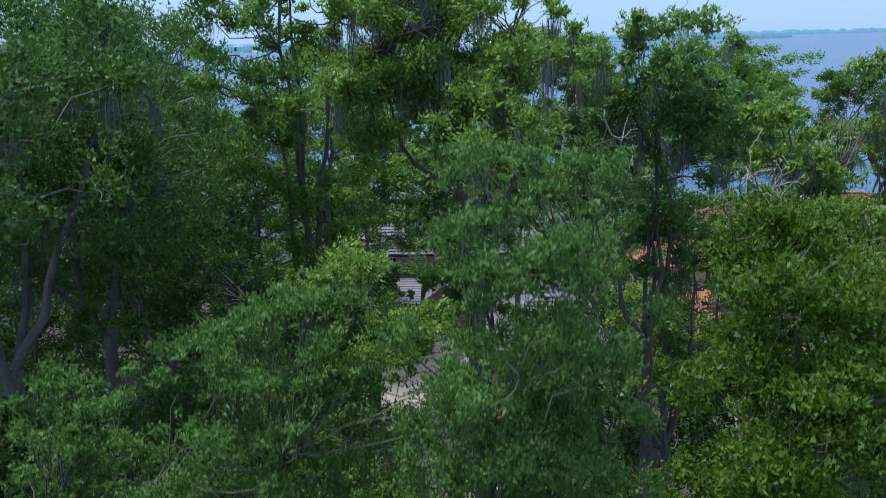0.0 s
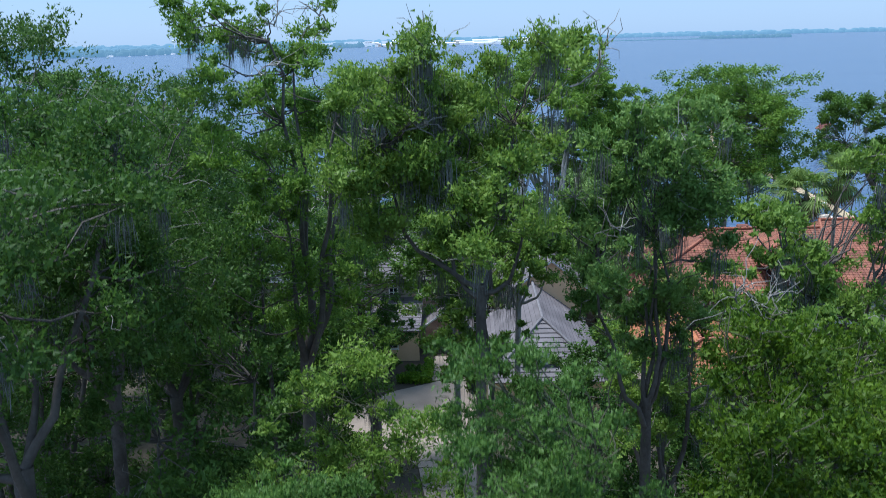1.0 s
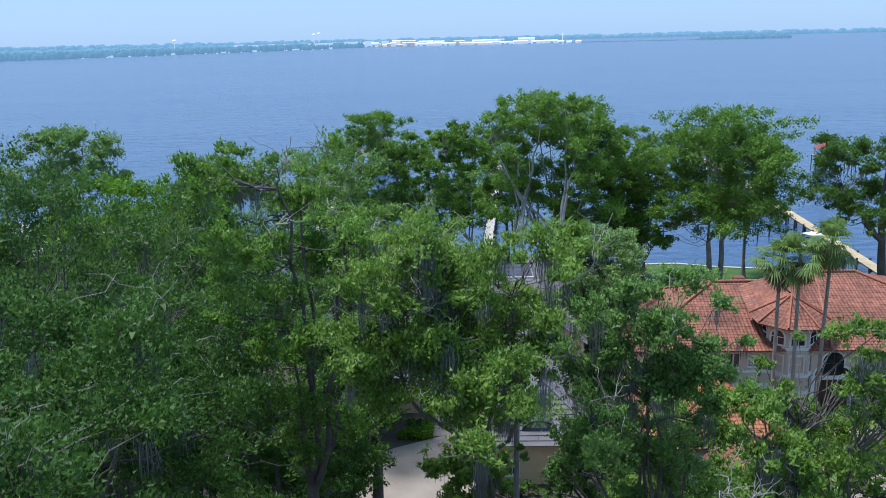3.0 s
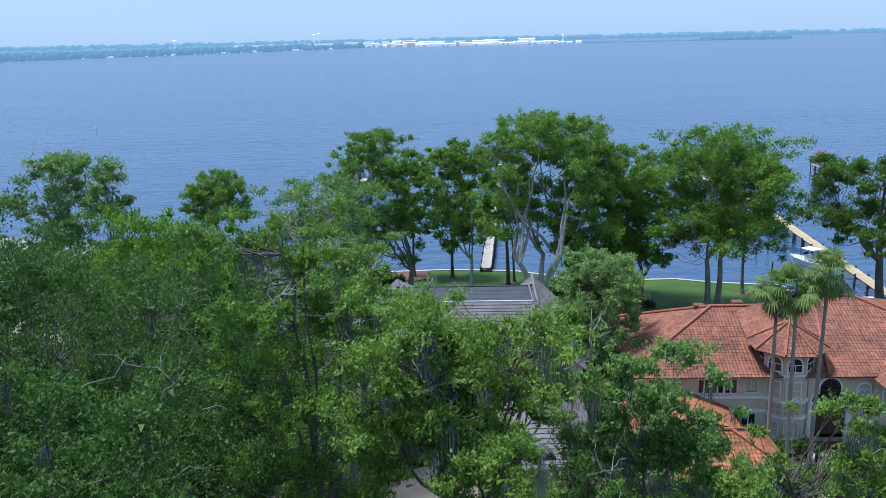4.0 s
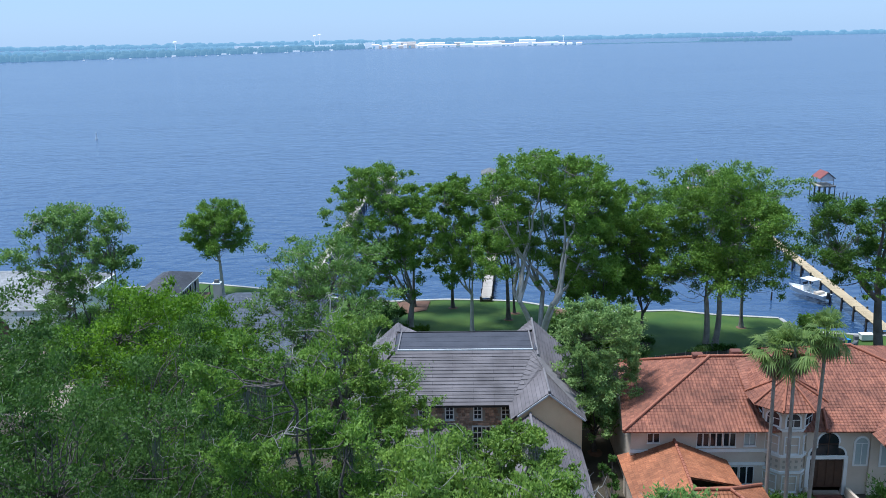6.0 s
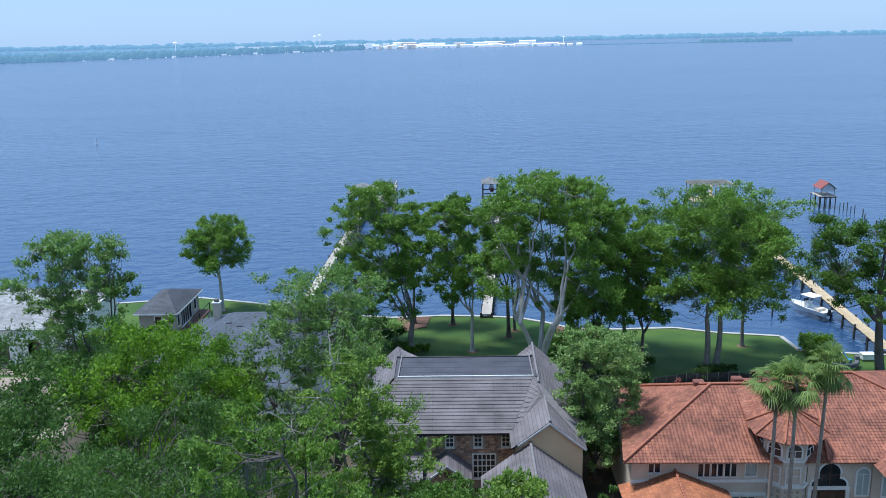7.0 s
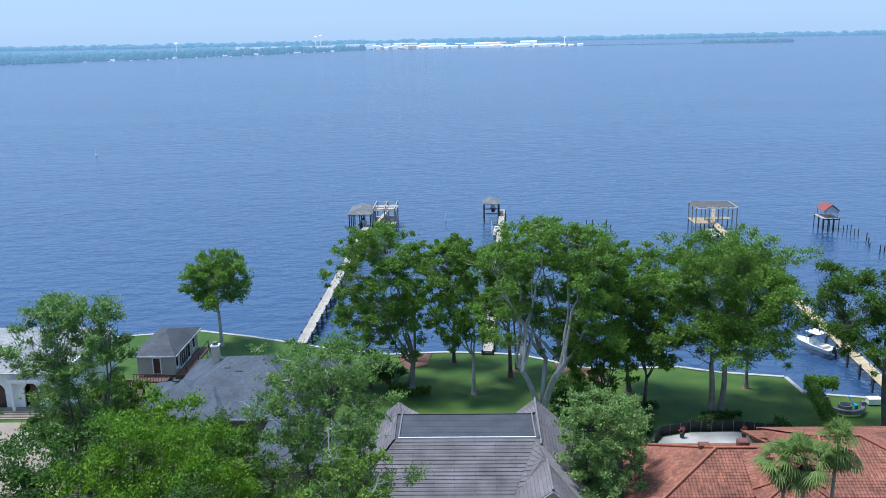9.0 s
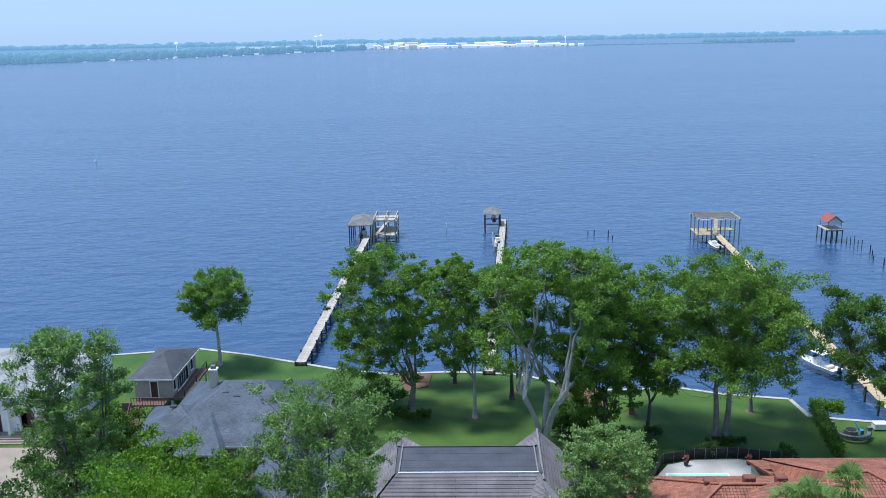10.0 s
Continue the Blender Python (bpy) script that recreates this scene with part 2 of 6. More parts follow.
L_VIVID = leaf_mat("vivid_leaf", (0.06, 0.15, 0.008), (0.22, 0.38, 0.02))
L_PALM = leaf_mat("palm_leaf", (0.08, 0.15, 0.03), (0.27, 0.37, 0.1))
L_DEADPALM = leaf_mat("dry_palm_leaf", (0.16, 0.12, 0.07), (0.3, 0.24, 0.15))


# ---- builders ----
def empty(name, place=(0, 0, 0), turn=0.0):
    ob = new(name)
    ob.matrix_world = pose(*place, 0, 0, turn)
    return ob


def part(name, bm, material, parent=None, label=""):
    me = bpy.data.meshes.new(name)
    bm.to_mesh(me)
    bm.free()
    me.materials.append(material)
    ob = new(name, me)
    ob.parent = parent
    return tagged(ob, label) if label else ob


def raw(name, verts, faces_n, material, parent=None, smooth=False):
    """Mesh from numpy: verts (n, 3), faces (m, k) all of one size."""
    me = bpy.data.meshes.new(name)
    verts = np.asarray(verts, dtype=np.float32)
    faces_n = np.asarray(faces_n, dtype=np.int32)
    m, k = faces_n.shape
    me.vertices.add(len(verts))
    me.vertices.foreach_set("co", verts.ravel())
    me.loops.add(m * k)
    me.loops.foreach_set("vertex_index", faces_n.ravel())
    me.polygons.add(m)
    me.polygons.foreach_set("loop_start", np.arange(0, m * k, k, dtype=np.int32))
    me.polygons.foreach_set("loop_total", np.full(m, k, dtype=np.int32))
    if smooth:
        me.polygons.foreach_set("use_smooth", np.ones(m, dtype=bool))
    me.update(calc_edges=True)
    me.materials.append(material)
    ob = new(name, me)
    ob.parent = parent
    return ob


def box(bm, x0, x1, y0, y1, z0, z1, bevel=0.0):
    r = bmesh.ops.create_cube(bm, size=1.0, matrix=Matrix.LocRotScale(((x0 + x1) / 2, (y0 + y1) / 2, (z0 + z1) / 2), None, (x1 - x0, y1 - y0, z1 - z0)))
    if bevel:
        edges = list({ed for v in r["verts"] for ed in v.link_edges})
        bmesh.ops.bevel(bm, geom=edges, offset=bevel, segments=1, affect="EDGES")
    return bm


def boxed(name, dims, material, parent=None, bevel=0.0, label=""):
    return part(name, box(bmesh.new(), *dims, bevel=bevel), material, parent, label)


def beam(bm, p, q, w, h=None):
    """A squared timber from p to q."""
    p, q = Vector(p), Vector(q)
    d = q - p
    m = Matrix.Translation((p + q) / 2) @ d.to_track_quat("Z", "Y").to_matrix().to_4x4() @ Matrix.Diagonal((w, h or w, d.length, 1))
    bmesh.ops.create_cube(bm, size=1.0, matrix=m)
    return bm


def pole(bm, p, q, r0, r1=None, seg=8):
    p, q = Vector(p), Vector(q)
    d = q - p
    m = Matrix.Translation((p + q) / 2) @ d.to_track_quat("Z", "Y").to_matrix().to_4x4()
    bmesh.ops.create_cone(bm, cap_ends=True, segments=seg, radius1=r0, radius2=r1 if r1 is not None else r0, depth=d.length, matrix=m)
    return bm


def poly(bm, pts):
    return bm.faces.new([bm.verts.new(p) for p in pts])


def prism(bm, ring, y0, y1):
    """A ring of (x, z) drawn from y0 to y1."""
    f = [bm.verts.new((x, y0, z)) for x, z in ring]
    g = [bm.verts.new((x, y1, z)) for x, z in ring]
    k = len(ring)
    bm.faces.new(f)
    bm.faces.new(g[::-1])
    for i in range(k):
        bm.faces.new((f[i - 1], g[i - 1], g[i], f[i]))
    bmesh.ops.recalc_face_normals(bm, faces=bm.faces)
    return bm


def slope(parent, material, el, er, rr, rl, course=0.4, step=0.034, name="roof_slope"):
    """A roof slope between its eave (left, right) and ridge (right, left), laid in overlapping courses."""
    el, er, rr, rl = (np.array(p, float) for p in (el, er, rr, rl))
    up = np.cross(er - el, (rl + rr) / 2 - (el + er) / 2)
    up /= np.linalg.norm(up)
    along = (er - el) / np.linalg.norm(er - el)
    length = np.linalg.norm((rl + rr) / 2 - (el + er) / 2)
    k = max(2, int(round(length / course)))
    bm = bmesh.new()
    uv = bm.loops.layers.uv.new("UVMap")

    def quad(ps, hs):
        vs = []
        for p in ps:
            if not vs or min((Vector(p) - v.co).length for v in vs) > 1e-4:
                vs.append(bm.verts.new(p))
        if len(vs) > 2:
            f = bm.faces.new(vs)
            for lp in f.loops:
                d = np.array(lp.vert.co) - el
                lp[uv].uv = (float(d @ along), float(hs))
                h = float(np.linalg.norm(d - along * (d @ along)))
                lp[uv].uv = (float(d @ along), h)

    down = ((el + er) / 2 - (rl + rr) / 2) / length * min(0.05, course * 0.15)
    for i in range(k):
        a0, a1 = i / k, (i + 1) / k
        b0, b1 = el + (rl - el) * a0, er + (rr - er) * a0
        p0, p1 = b0 + up * step + down, b1 + up * step + down
        q0, q1 = el + (rl - el) * a1, er + (rr - er) * a1
        quad([p0, p1, q1, q0], 0)
        quad([b0, b1, p1, p0], 0)
    # underside
    quad([el - up * 0.14, rl - up * 0.14, rr - up * 0.14, er - up * 0.14], 0)
    quad([el - up * 0.14, er - up * 0.14, er, el], 0)
    bmesh.ops.remove_doubles(bm, verts=bm.verts, dist=1e-4)
    return part(name, bm, material, parent)


def wall(parent, material, x0, x1, y, z0, z1, openings=(), thick=0.25, name="wall"):
    """A wall along x whose outer face lies at y, with rectangular openings (x0, x1, z0, z1) cut through."""
    bm = bmesh.new()
    xs = sorted({x0, x1, *(v for o in openings for v in o[:2])})
    for a0, a1 in zip(xs, xs[1:]):
        cut = sorted((o[2], o[3]) for o in openings if o[0] < (a0 + a1) / 2 < o[1])
        z = z0
        for c0, c1 in cut + [(z1, z1)]:
            if c0 > z + 1e-4:
                box(bm, a0, a1, y, y + thick, z, c0)
            z = c1
    bmesh.ops.remove_doubles(bm, verts=bm.verts, dist=1e-4)
    return part(name, bm, material, parent)


def window(parent, x0, x1, z0, z1, y, cols=2, rows=2, frame_mat=None, pane_mat=None, trim=0.1, bars=0.045, name="window"):
    """A window set in an opening of a wall whose outer face is at y: casing, bars, panes."""
    fm, pm = frame_mat or M_WHITE, pane_mat or M_GLASS
    root = empty(name)
    root.parent = parent
    bm = bmesh.new()
    for b in ((x0 - trim, x0, z0 - trim, z1 + trim), (x1, x1 + trim, z0 - trim, z1 + trim), (x0, x1, z1, z1 + trim), (x0, x1, z0 - trim, z0)):
        box(bm, b[0], b[1], y - 0.04, y + 0.1, b[2], b[3])
    part("window_frame", bm, fm, root)
    bm = bmesh.new()
    for i in range(1, cols):
        x = x0 + (x1 - x0) * i / cols
        box(bm, x - bars / 2, x + bars / 2, y + 0.03, y + 0.08, z0, z1)
    for j in range(1, rows):
        z = z0 + (z1 - z0) * j / rows
        box(bm, x0, x1, y + 0.035, y + 0.075, z - bars / 2, z + bars / 2)
    if cols > 1 or rows > 1:
        part("glazing_bars", bm, fm, root)
    boxed("pane", (x0, x1, y + 0.085, y + 0.1, z0, z1), pm, root)
    boxed("window_sill", (x0 - trim - 0.05, x1 + trim + 0.05, y - 0.1, y - 0.042, z0 - trim - 0.06, z0 - trim), fm, root)
    return root


def tube(paths, sides=6):
    """Tapered tubes along paths [(points, radii), ...] in one numpy mesh."""
    V, F, base = [], [], 0
    ang = np.linspace(0, 2 * math.pi, sides, endpoint=False)
    for pts, rad in paths:
        pts, rad = np.asarray(pts, float), np.asarray(rad, float)
        d = np.gradient(pts, axis=0)
        d /= np.linalg.norm(d, axis=1)[:, None] + 1e-9
        ref = np.array((0.31, 0.95, 0.05))
        u = np.cross(d, ref)
        u /= np.linalg.norm(u, axis=1)[:, None] + 1e-9
        w = np.cross(d, u)
        ring = pts[:, None, :] + rad[:, None, None] * (np.cos(ang)[None, :, None] * u[:, None, :] + np.sin(ang)[None, :, None] * w[:, None, :])
        V.append(ring.reshape(-1, 3))
        k = len(pts)
        i = np.arange(k - 1)[:, None] * sides
        j = np.arange(sides)[None, :]
        j2 = (j + 1) % sides
        F.append((np.stack([i + j, i + j2, i + sides + j2, i + sides + j], -1) + base).reshape(-1, 4))
        base += k * sides
    return np.concatenate(V), np.concatenate(F)


def leaves(rng, centres, radii, count, size, squash=0.75, subs=15, wide=0.27, core=0.06):
    """Pointed leaves in tufts: each clump carries many sprays that grow outwards and up, round a darker leafy heart."""
    centres, radii = np.asarray(centres), np.asarray(radii)
    n = len(centres)
    d = rng.normal(size=(n, subs, 3))
    d /= np.linalg.norm(d, axis=2)[:, :, None]
    d[:, :, 2] = np.where(rng.random((n, subs)) < 0.45, np.abs(d[:, :, 2]), d[:, :, 2])
    sc = centres[:, None, :] + d * (radii[:, None] * (0.14 + 0.68 * rng.random((n, subs)) + 0.4 * (rng.random((n, subs)) < 0.12)))[:, :, None] * np.array((1, 1, squash))
    sr = radii[:, None] * (0.14 + 0.2 * rng.random((n, subs)))
    grow = d * 0.7 + rng.normal(size=d.shape) * 0.4 + np.array((0, 0, 0.45))
    grow /= np.linalg.norm(grow, axis=2)[:, :, None]
    sc, sr, sd, grow = sc.reshape(-1, 3), sr.ravel(), d.reshape(-1, 3), grow.reshape(-1, 3)
    p = sr ** 1.6
    idx = rng.choice(len(sc), count, p=p / p.sum())
    pos = sc[idx] + rng.normal(size=(count, 3)) * sr[idx][:, None] * np.array((0.5, 0.5, 0.36)) + grow[idx] * (sr[idx] * rng.normal(size=count) * 0.45)[:, None]
    ax = grow[idx] + rng.normal(size=(count, 3)) * 0.5
    out = sd[idx]
    inner = int(count * core)
    ci = rng.integers(n, size=inner)
    pos[:inner] = centres[ci] + rng.normal(size=(inner, 3)) * radii[ci][:, None] * np.array((0.25, 0.25, 0.18))
    ax[:inner] = rng.normal(size=(inner, 3))
    ax /= np.linalg.norm(ax, axis=1)[:, None]
    nrm = out * 0.5 + rng.normal(size=(count, 3)) * 0.45 + np.array((0, 0, 0.6))
    bi = np.cross(nrm, ax)
    bi /= np.linalg.norm(bi, axis=1)[:, None] + 1e-9
    s = size * (0.6 + 0.8 * rng.random(count))[:, None]
    s[:inner] *= 1.7
    a, b = ax * s, bi * s * wide
    V = np.stack([pos - a * 0.45 + b, pos - a * 0.45 - b, pos + a * 0.6], 1).reshape(-1, 3)
    return V, np.arange(count * 3).reshape(-1, 3)


def bez(p, q, sag, k=7):
    p, q = np.asarray(p, float), np.asarray(q, float)
    t = np.linspace(0, 1, k)[:, None]
    mid = (p + q) / 2 + sag
    return (1 - t) ** 2 * p + 2 * t * (1 - t) * mid + t ** 2 * q


def crook(rng, p, q, sag, k, amount=0.07):
    """A winding branch from p to q."""
    pts = bez(p, q, sag, k)
    w = np.cumsum(rng.normal(size=(k, 3)), axis=0)
    w -= w[0]
    w -= np.linspace(0, 1, k)[:, None] * w[-1]
    return pts + w * np.linalg.norm(np.asarray(q) - np.asarray(p)) * amount


def tree(name, x, y, ground, top, rx, seed, leaf, label, bark=None, count=20000, size=0.3, low=0.45, clumps=70, ry=None, lean=(0, 0),
         stems=1, trunk=0.35, moss=0, twigs=40, group="trees", clump=0.2, crown_shift=(0, 0), dead=0, even=False, twig_r=0.02, pale=False, limb=0.38, wide=0.48, wood=None, gap=False):
    """A tree: tapered trunk with limbs, a clumped crown of separate leaves, bare twigs and hanging moss."""
    rng = np.random.default_rng(seed)
    ry = ry or rx
    bark = bark or M_BARK
    H = top - ground
    root = tagged(empty(name, (x, y, ground)), label, "tree", group)
    cz0, cz1 = H * low, H
    ccx, ccy = crown_shift[0] + lean[0], crown_shift[1] + lean[1]
    # clumps gather in lobes of an uneven dome
    lobes = 10 + int(rx * 1.4)
    ld = rng.normal(size=(lobes, 3))
    ld[:, 2] += 0.12
    ld /= np.linalg.norm(ld, axis=1)[:, None]
    ld *= (0.45 + 0.38 * rng.random(lobes))[:, None]
    hz = (cz1 - cz0) / 2
    off = rng.normal(size=(clumps, 3))
    off *= (rng.random(clumps) ** 0.5 * 0.46 / (np.linalg.norm(off, axis=1) + 1e-6))[:, None]
    P = ld[rng.integers(lobes, size=clumps)] + off
    if even:
        P = rng.normal(size=(clumps, 3))
        P *= ((0.35 + 0.65 * rng.random(clumps) ** 0.5) / np.linalg.norm(P, axis=1))[:, None]
        P *= (0.82 + 0.26 * np.sin(4 * np.arctan2(P[:, 1], P[:, 0]) + seed) * np.cos(4 * P[:, 2] + seed))[:, None]
        P[:, 2] = np.sign(P[:, 2]) * np.abs(P[:, 2]) ** 0.8
    C = np.stack([ccx + P[:, 0] * rx, ccy + P[:, 1] * ry, (cz0 + cz1) / 2 + P[:, 2] * hz * 1.05], 1)
    R = (0.4 + 0.85 * rng.random(clumps)) * min(rx, hz * 1.6) * clump * 1.2
    zm = np.percentile(C[:, 2], 96)
    C[:, 2] = cz0 + (C[:, 2] - cz0) * (H - 0.75 * R.mean() - cz0) / (zm - cz0)
    C[:, 2] = np.minimum(C[:, 2], H - R * 0.3)
    drop = np.clip(np.hypot(P[:, 0], P[:, 1]) - 0.45, 0, 1) * (P[:, 2] < 0.1)
    C[:, 2] -= drop * (cz1 - cz0) * 0.3 * rng.random(clumps)
    if gap:
        # an open side where the limbs stand bare
        keep = ~((P[:, 1] < -0.05) & (np.abs(P[:, 0] + 0.08) < 0.36) & (P[:, 2] < 0.45))
        C, R = C[keep], R[keep]
        clumps = len(C)
    # trunk and limbs
    paths, limbs = [], []
    fork = H * low * 0.93
    limb_ends = []
    for s in range(stems):
        off = np.array((rng.normal() * 0.3, rng.normal() * 0.3, 0)) if stems > 1 else np.zeros(3)
        splay = rng.normal(size=2) * rx * 0.05
        if stems == 2:
            off, splay = np.array((s * 1.1 - 0.55, 0.2 * s, 0)), np.array((s * 1.6 - 0.8, 0))
        elif stems > 2:
            an = 2.4 * s + 0.4
            off, splay = np.array((math.cos(an), math.sin(an), 0)) * 0.3, np.array((math.cos(an), math.sin(an))) * rx * 0.3
        f = np.array((lean[0] * 0.5 + splay[0], lean[1] * 0.5 + splay[1], fork))
        sag = np.array((rng.normal() * 0.25, rng.normal() * 0.25, 0))
        if stems > 2:
            sag, off = np.array((-splay[0] * 0.5, -splay[1] * 0.5, 0)), off * 0.45
        pts = bez(off + (0, 0, -0.3), f, sag, 9)
        rad = np.linspace(trunk, trunk * 0.62, 9)
        rad[0] *= 1.5
        rad[1] *= 1.12
        paths.append((pts, rad))
        for k in range(max(3, 5 // stems)):
            e = C[rng.integers(clumps)] * 0.8 + np.array((ccx, ccy, (cz0 + cz1) / 2)) * 0.2
            pts = crook(rng, f - (0, 0, rng.random() * fork * 0.08), e, np.array((0, 0, -H * 0.04)) + rng.normal(size=3) * 0.5, 10, 0.014)
            limbs.append((pts, np.linspace(trunk * limb, trunk * 0.1, 10)))
            limb_ends.append(pts)
    allp = np.concatenate(limb_ends)
    boughs, thin = [], []
    for c in C:
        d = np.linalg.norm(allp - c, axis=1) + np.maximum(0, allp[:, 2] - c[2]) * 0.8
        s = allp[np.argmin(d)]
        boughs.append((crook(rng, s, c, rng.normal(size=3) * 0.09 * rx + (0, 0, -0.06 * rx), 7, 0.05), np.linspace(min(0.045, trunk * 0.11), 0.01, 7)))
    for k in range(twigs):
        i = rng.integers(clumps)
        d = rng.normal(size=3)
        d /= np.linalg.norm(d)
        d[2] = abs(d[2]) * 0.7
        thin.append((crook(rng, C[i] - d * R[i] * 0.3, C[i] + d * R[i] * (0.9 + 0.6 * rng.random()), rng.normal(size=3) * 0.2, 7, 0.06), np.linspace(twig_r * 0.8, 0.006, 7)))
    for k in range(dead):
        i = rng.integers(clumps)
        e = C[i] + rng.normal(size=3) * (0.8, 0.8, 0.5) * R[i] + (0, 0, R[i] * 0.8)
        main = crook(rng, C[i] - (0, 0, R[i] * 0.8), e, rng.normal(size=3) * 0.3, 7, 0.09)
        thin.append((main, np.linspace(twig_r * 1.6, 0.014, 7)))
        for j in range(11):
            b = main[2 + rng.integers(4)]
            thin.append((crook(rng, b, b + rng.normal(size=3) * (0.55, 0.55, 0.4) + (0, 0, 0.2), rng.normal(size=3) * 0.1, 5, 0.1), np.linspace(0.018, 0.006, 5)))
    for p in paths:
        V, F = tube([p], 9)
        raw("trunk", V, F, bark, root, True)
    for p in limbs:
        V, F = tube([p], 7)
        raw("limb", V, F, bark, root, True)
    V, F = tube(boughs, 3)
    tagged(raw("bough", V, F, bark if bark is not M_PALEBARK else M_MIDBARK, root, True), kind="stuff")
    V, F = tube(thin or boughs[:1], 3)
    tagged(raw("branchwork", V, F, wood or (M_PALEBARK if pale else M_TWIG), root, True), kind="stuff")
    V, F = leaves(rng, C, R, count, size, wide=wide, squash=0.62)
    tagged(raw("crown", V, F, leaf, root), kind="stuff")
    if moss:
        mv, mf = hanging(rng, C, R, moss)
        tagged(raw("spanish_moss", mv, mf, M_MOSS, root), kind="stuff")
    return root


def hanging(rng, C, R, groups, each=60):
    """Beards of moss: bundles of thin tapering strands that hang from the underside of the clumps."""
    V, F = [], []
    k = 0
    for g in range(groups):
        i = rng.integers(len(C))
        base = C[i] + rng.normal(size=3) * R[i] * (0.5, 0.5, 0.1) - (0, 0, R[i] * 0.25)
        long = 0.45 + 1.5 * rng.random() ** 2
        for s in range(each):
            o = rng.normal(size=3) * (0.13, 0.13, 0.12)
            p = base + o
            ln = long * (0.5 + 0.5 * rng.random()) * math.exp(-4 * (o[0] ** 2 + o[1] ** 2))
            t = rng.random() * math.pi
            w = np.array((math.cos(t), math.sin(t), 0)) * (0.003 + 0.006 * rng.random())
            sway = rng.normal(size=3) * (0.035, 0.035, 0)
            q = p + sway - (0, 0, ln * 0.55)
            e = p + sway * 1.6 - (0, 0, ln)
            V += [p - w, p + w, q + w * 0.9, q - w * 0.9, q - w * 0.9, q + w * 0.9, e + w * 0.2, e - w * 0.2]
            F += [(k, k + 1, k + 2, k + 3), (k + 4, k + 5, k + 6, k + 7)]
            k += 8
    return np.array(V), np.array(F)


def bush(name, x, y, z, rx, ry, h, seed, leaf, label, count=2500, size=0.22, category="shrub", group="shrubs", clumps=16):
    rng = np.random.default_rng(seed)
    root = tagged(empty(name, (x, y, z)), label, category, group)
    d = rng.random((clumps, 3)) * 2 - 1
    C = np.stack([d[:, 0] * rx * 0.75, d[:, 1] * ry * 0.75, h * (0.35 + 0.4 * rng.random(clumps))], 1)
    R = np.full(clumps, min(rx, ry, h) * 0.5) * (0.7 + 0.5 * rng.random(clumps))
    V, F = tube([(bez((0, 0, -0.1), c, rng.normal(size=3) * 0.1, 5), np.linspace(0.05, 0.015, 5)) for c in C], 4)
    raw("stems", V, F, M_BARK, root, True)
    V, F = leaves(rng, C, R, count, size, squash=0.9)
    tagged(raw("foliage", V, F, leaf, root), kind="stuff")
    return root


def palm(x, y, ground, top, seed, lean=(0, 0)):
    rng = np.random.default_rng(seed)
    root = tagged(empty("fan_palm", (x, y, ground)), "tall slender fan palm with a ring of dry hanging fronds", "palm", "fan palms by the tower")
    H = top - ground
    c = np.array((lean[0], lean[1], H - 1.6))
    V, F = tube([(bez((0, 0, -0.2), c, (0, 0, 0), 14), np.r_[0.26, np.linspace(0.16, 0.12, 13)])], 9)
    raw("trunk", V, F, M_POST, root, True)
    for dry in (False, True):
        V, F, k = [], [], 0
        for f in range(38 if not dry else 30):
            az = rng.random() * 2 * math.pi
            el = (rng.random() ** 0.9 * 2.1 - 0.75) if not dry else -0.7 - 0.75 * rng.random()
            d = np.array((math.cos(az) * math.cos(el), math.sin(az) * math.cos(el), math.sin(el)))
            stalk = 0.75 + 0.8 * rng.random() if not dry else 0.5
            hub = c + d * stalk + (0, 0, -0.1 if not dry else -0.35)
            side = np.cross(d, (0, 0, 1.0))
            side /= np.linalg.norm(side) + 1e-9
            upv = np.cross(side, d)
            w = side * 0.025
            V += [c - w, c + w, hub + w, hub - w]
            F.append((k, k + 1, k + 2, k + 3))
            k += 4
            for b in range(13):
                t = (b / 12 - 0.5) * 2.5
                ray = d * math.cos(t) + side * math.sin(t)
                ln = (1.05 + 0.35 * rng.random()) * (1 - 0.12 * abs(t))
                m = hub + ray * ln * 0.55 + upv * 0.04
                tip = hub + ray * ln - np.array((0, 0, 0.2 + 0.45 * rng.random()))
                wd = np.cross(ray, upv) * 0.055
                V += [hub, m - wd, tip, m + wd]
                F.append((k, k + 1, k + 2, k + 3))
                k += 4
        raw("dry_skirt" if dry else "fronds", V, F, L_DEADPALM if dry else L_PALM, root)
    return root


# ---- ground, river and far shore ----
SHORE = [(-900, 150), (-120, 140), (-70, 133.5), (-56, 134.5), (-43, 137), (-34, 134), (-26, 130.6), (-19, 127.5), (-11, 125.6), (-3, 126.3), (3, 125.8), (8, 124.9),
         (12, 122.6), (15.4, 119.8), (20, 119.2), (30, 119.6), (35, 117.5), (43.4, 115.7), (43.9, 110.2), (52, 108.4), (75, 106), (140, 110), (900, 120)]


def shore_y(x):
    for (xa, ya), (xb, yb) in zip(SHORE, SHORE[1:]):
        if xa <= x <= xb:
            return ya + (yb - ya) * (x - xa) / (xb - xa)
    return SHORE[-1][1]


def ground_z(x, y):
    d = shore_y(x) - y
    t = min(1.0, max(0.0, d / 28.0))
    return 1.2 + 0.95 * t * t * (3 - 2 * t) + 0.06 * math.sin(x * 0.23) * math.sin(y * 0.19) * t


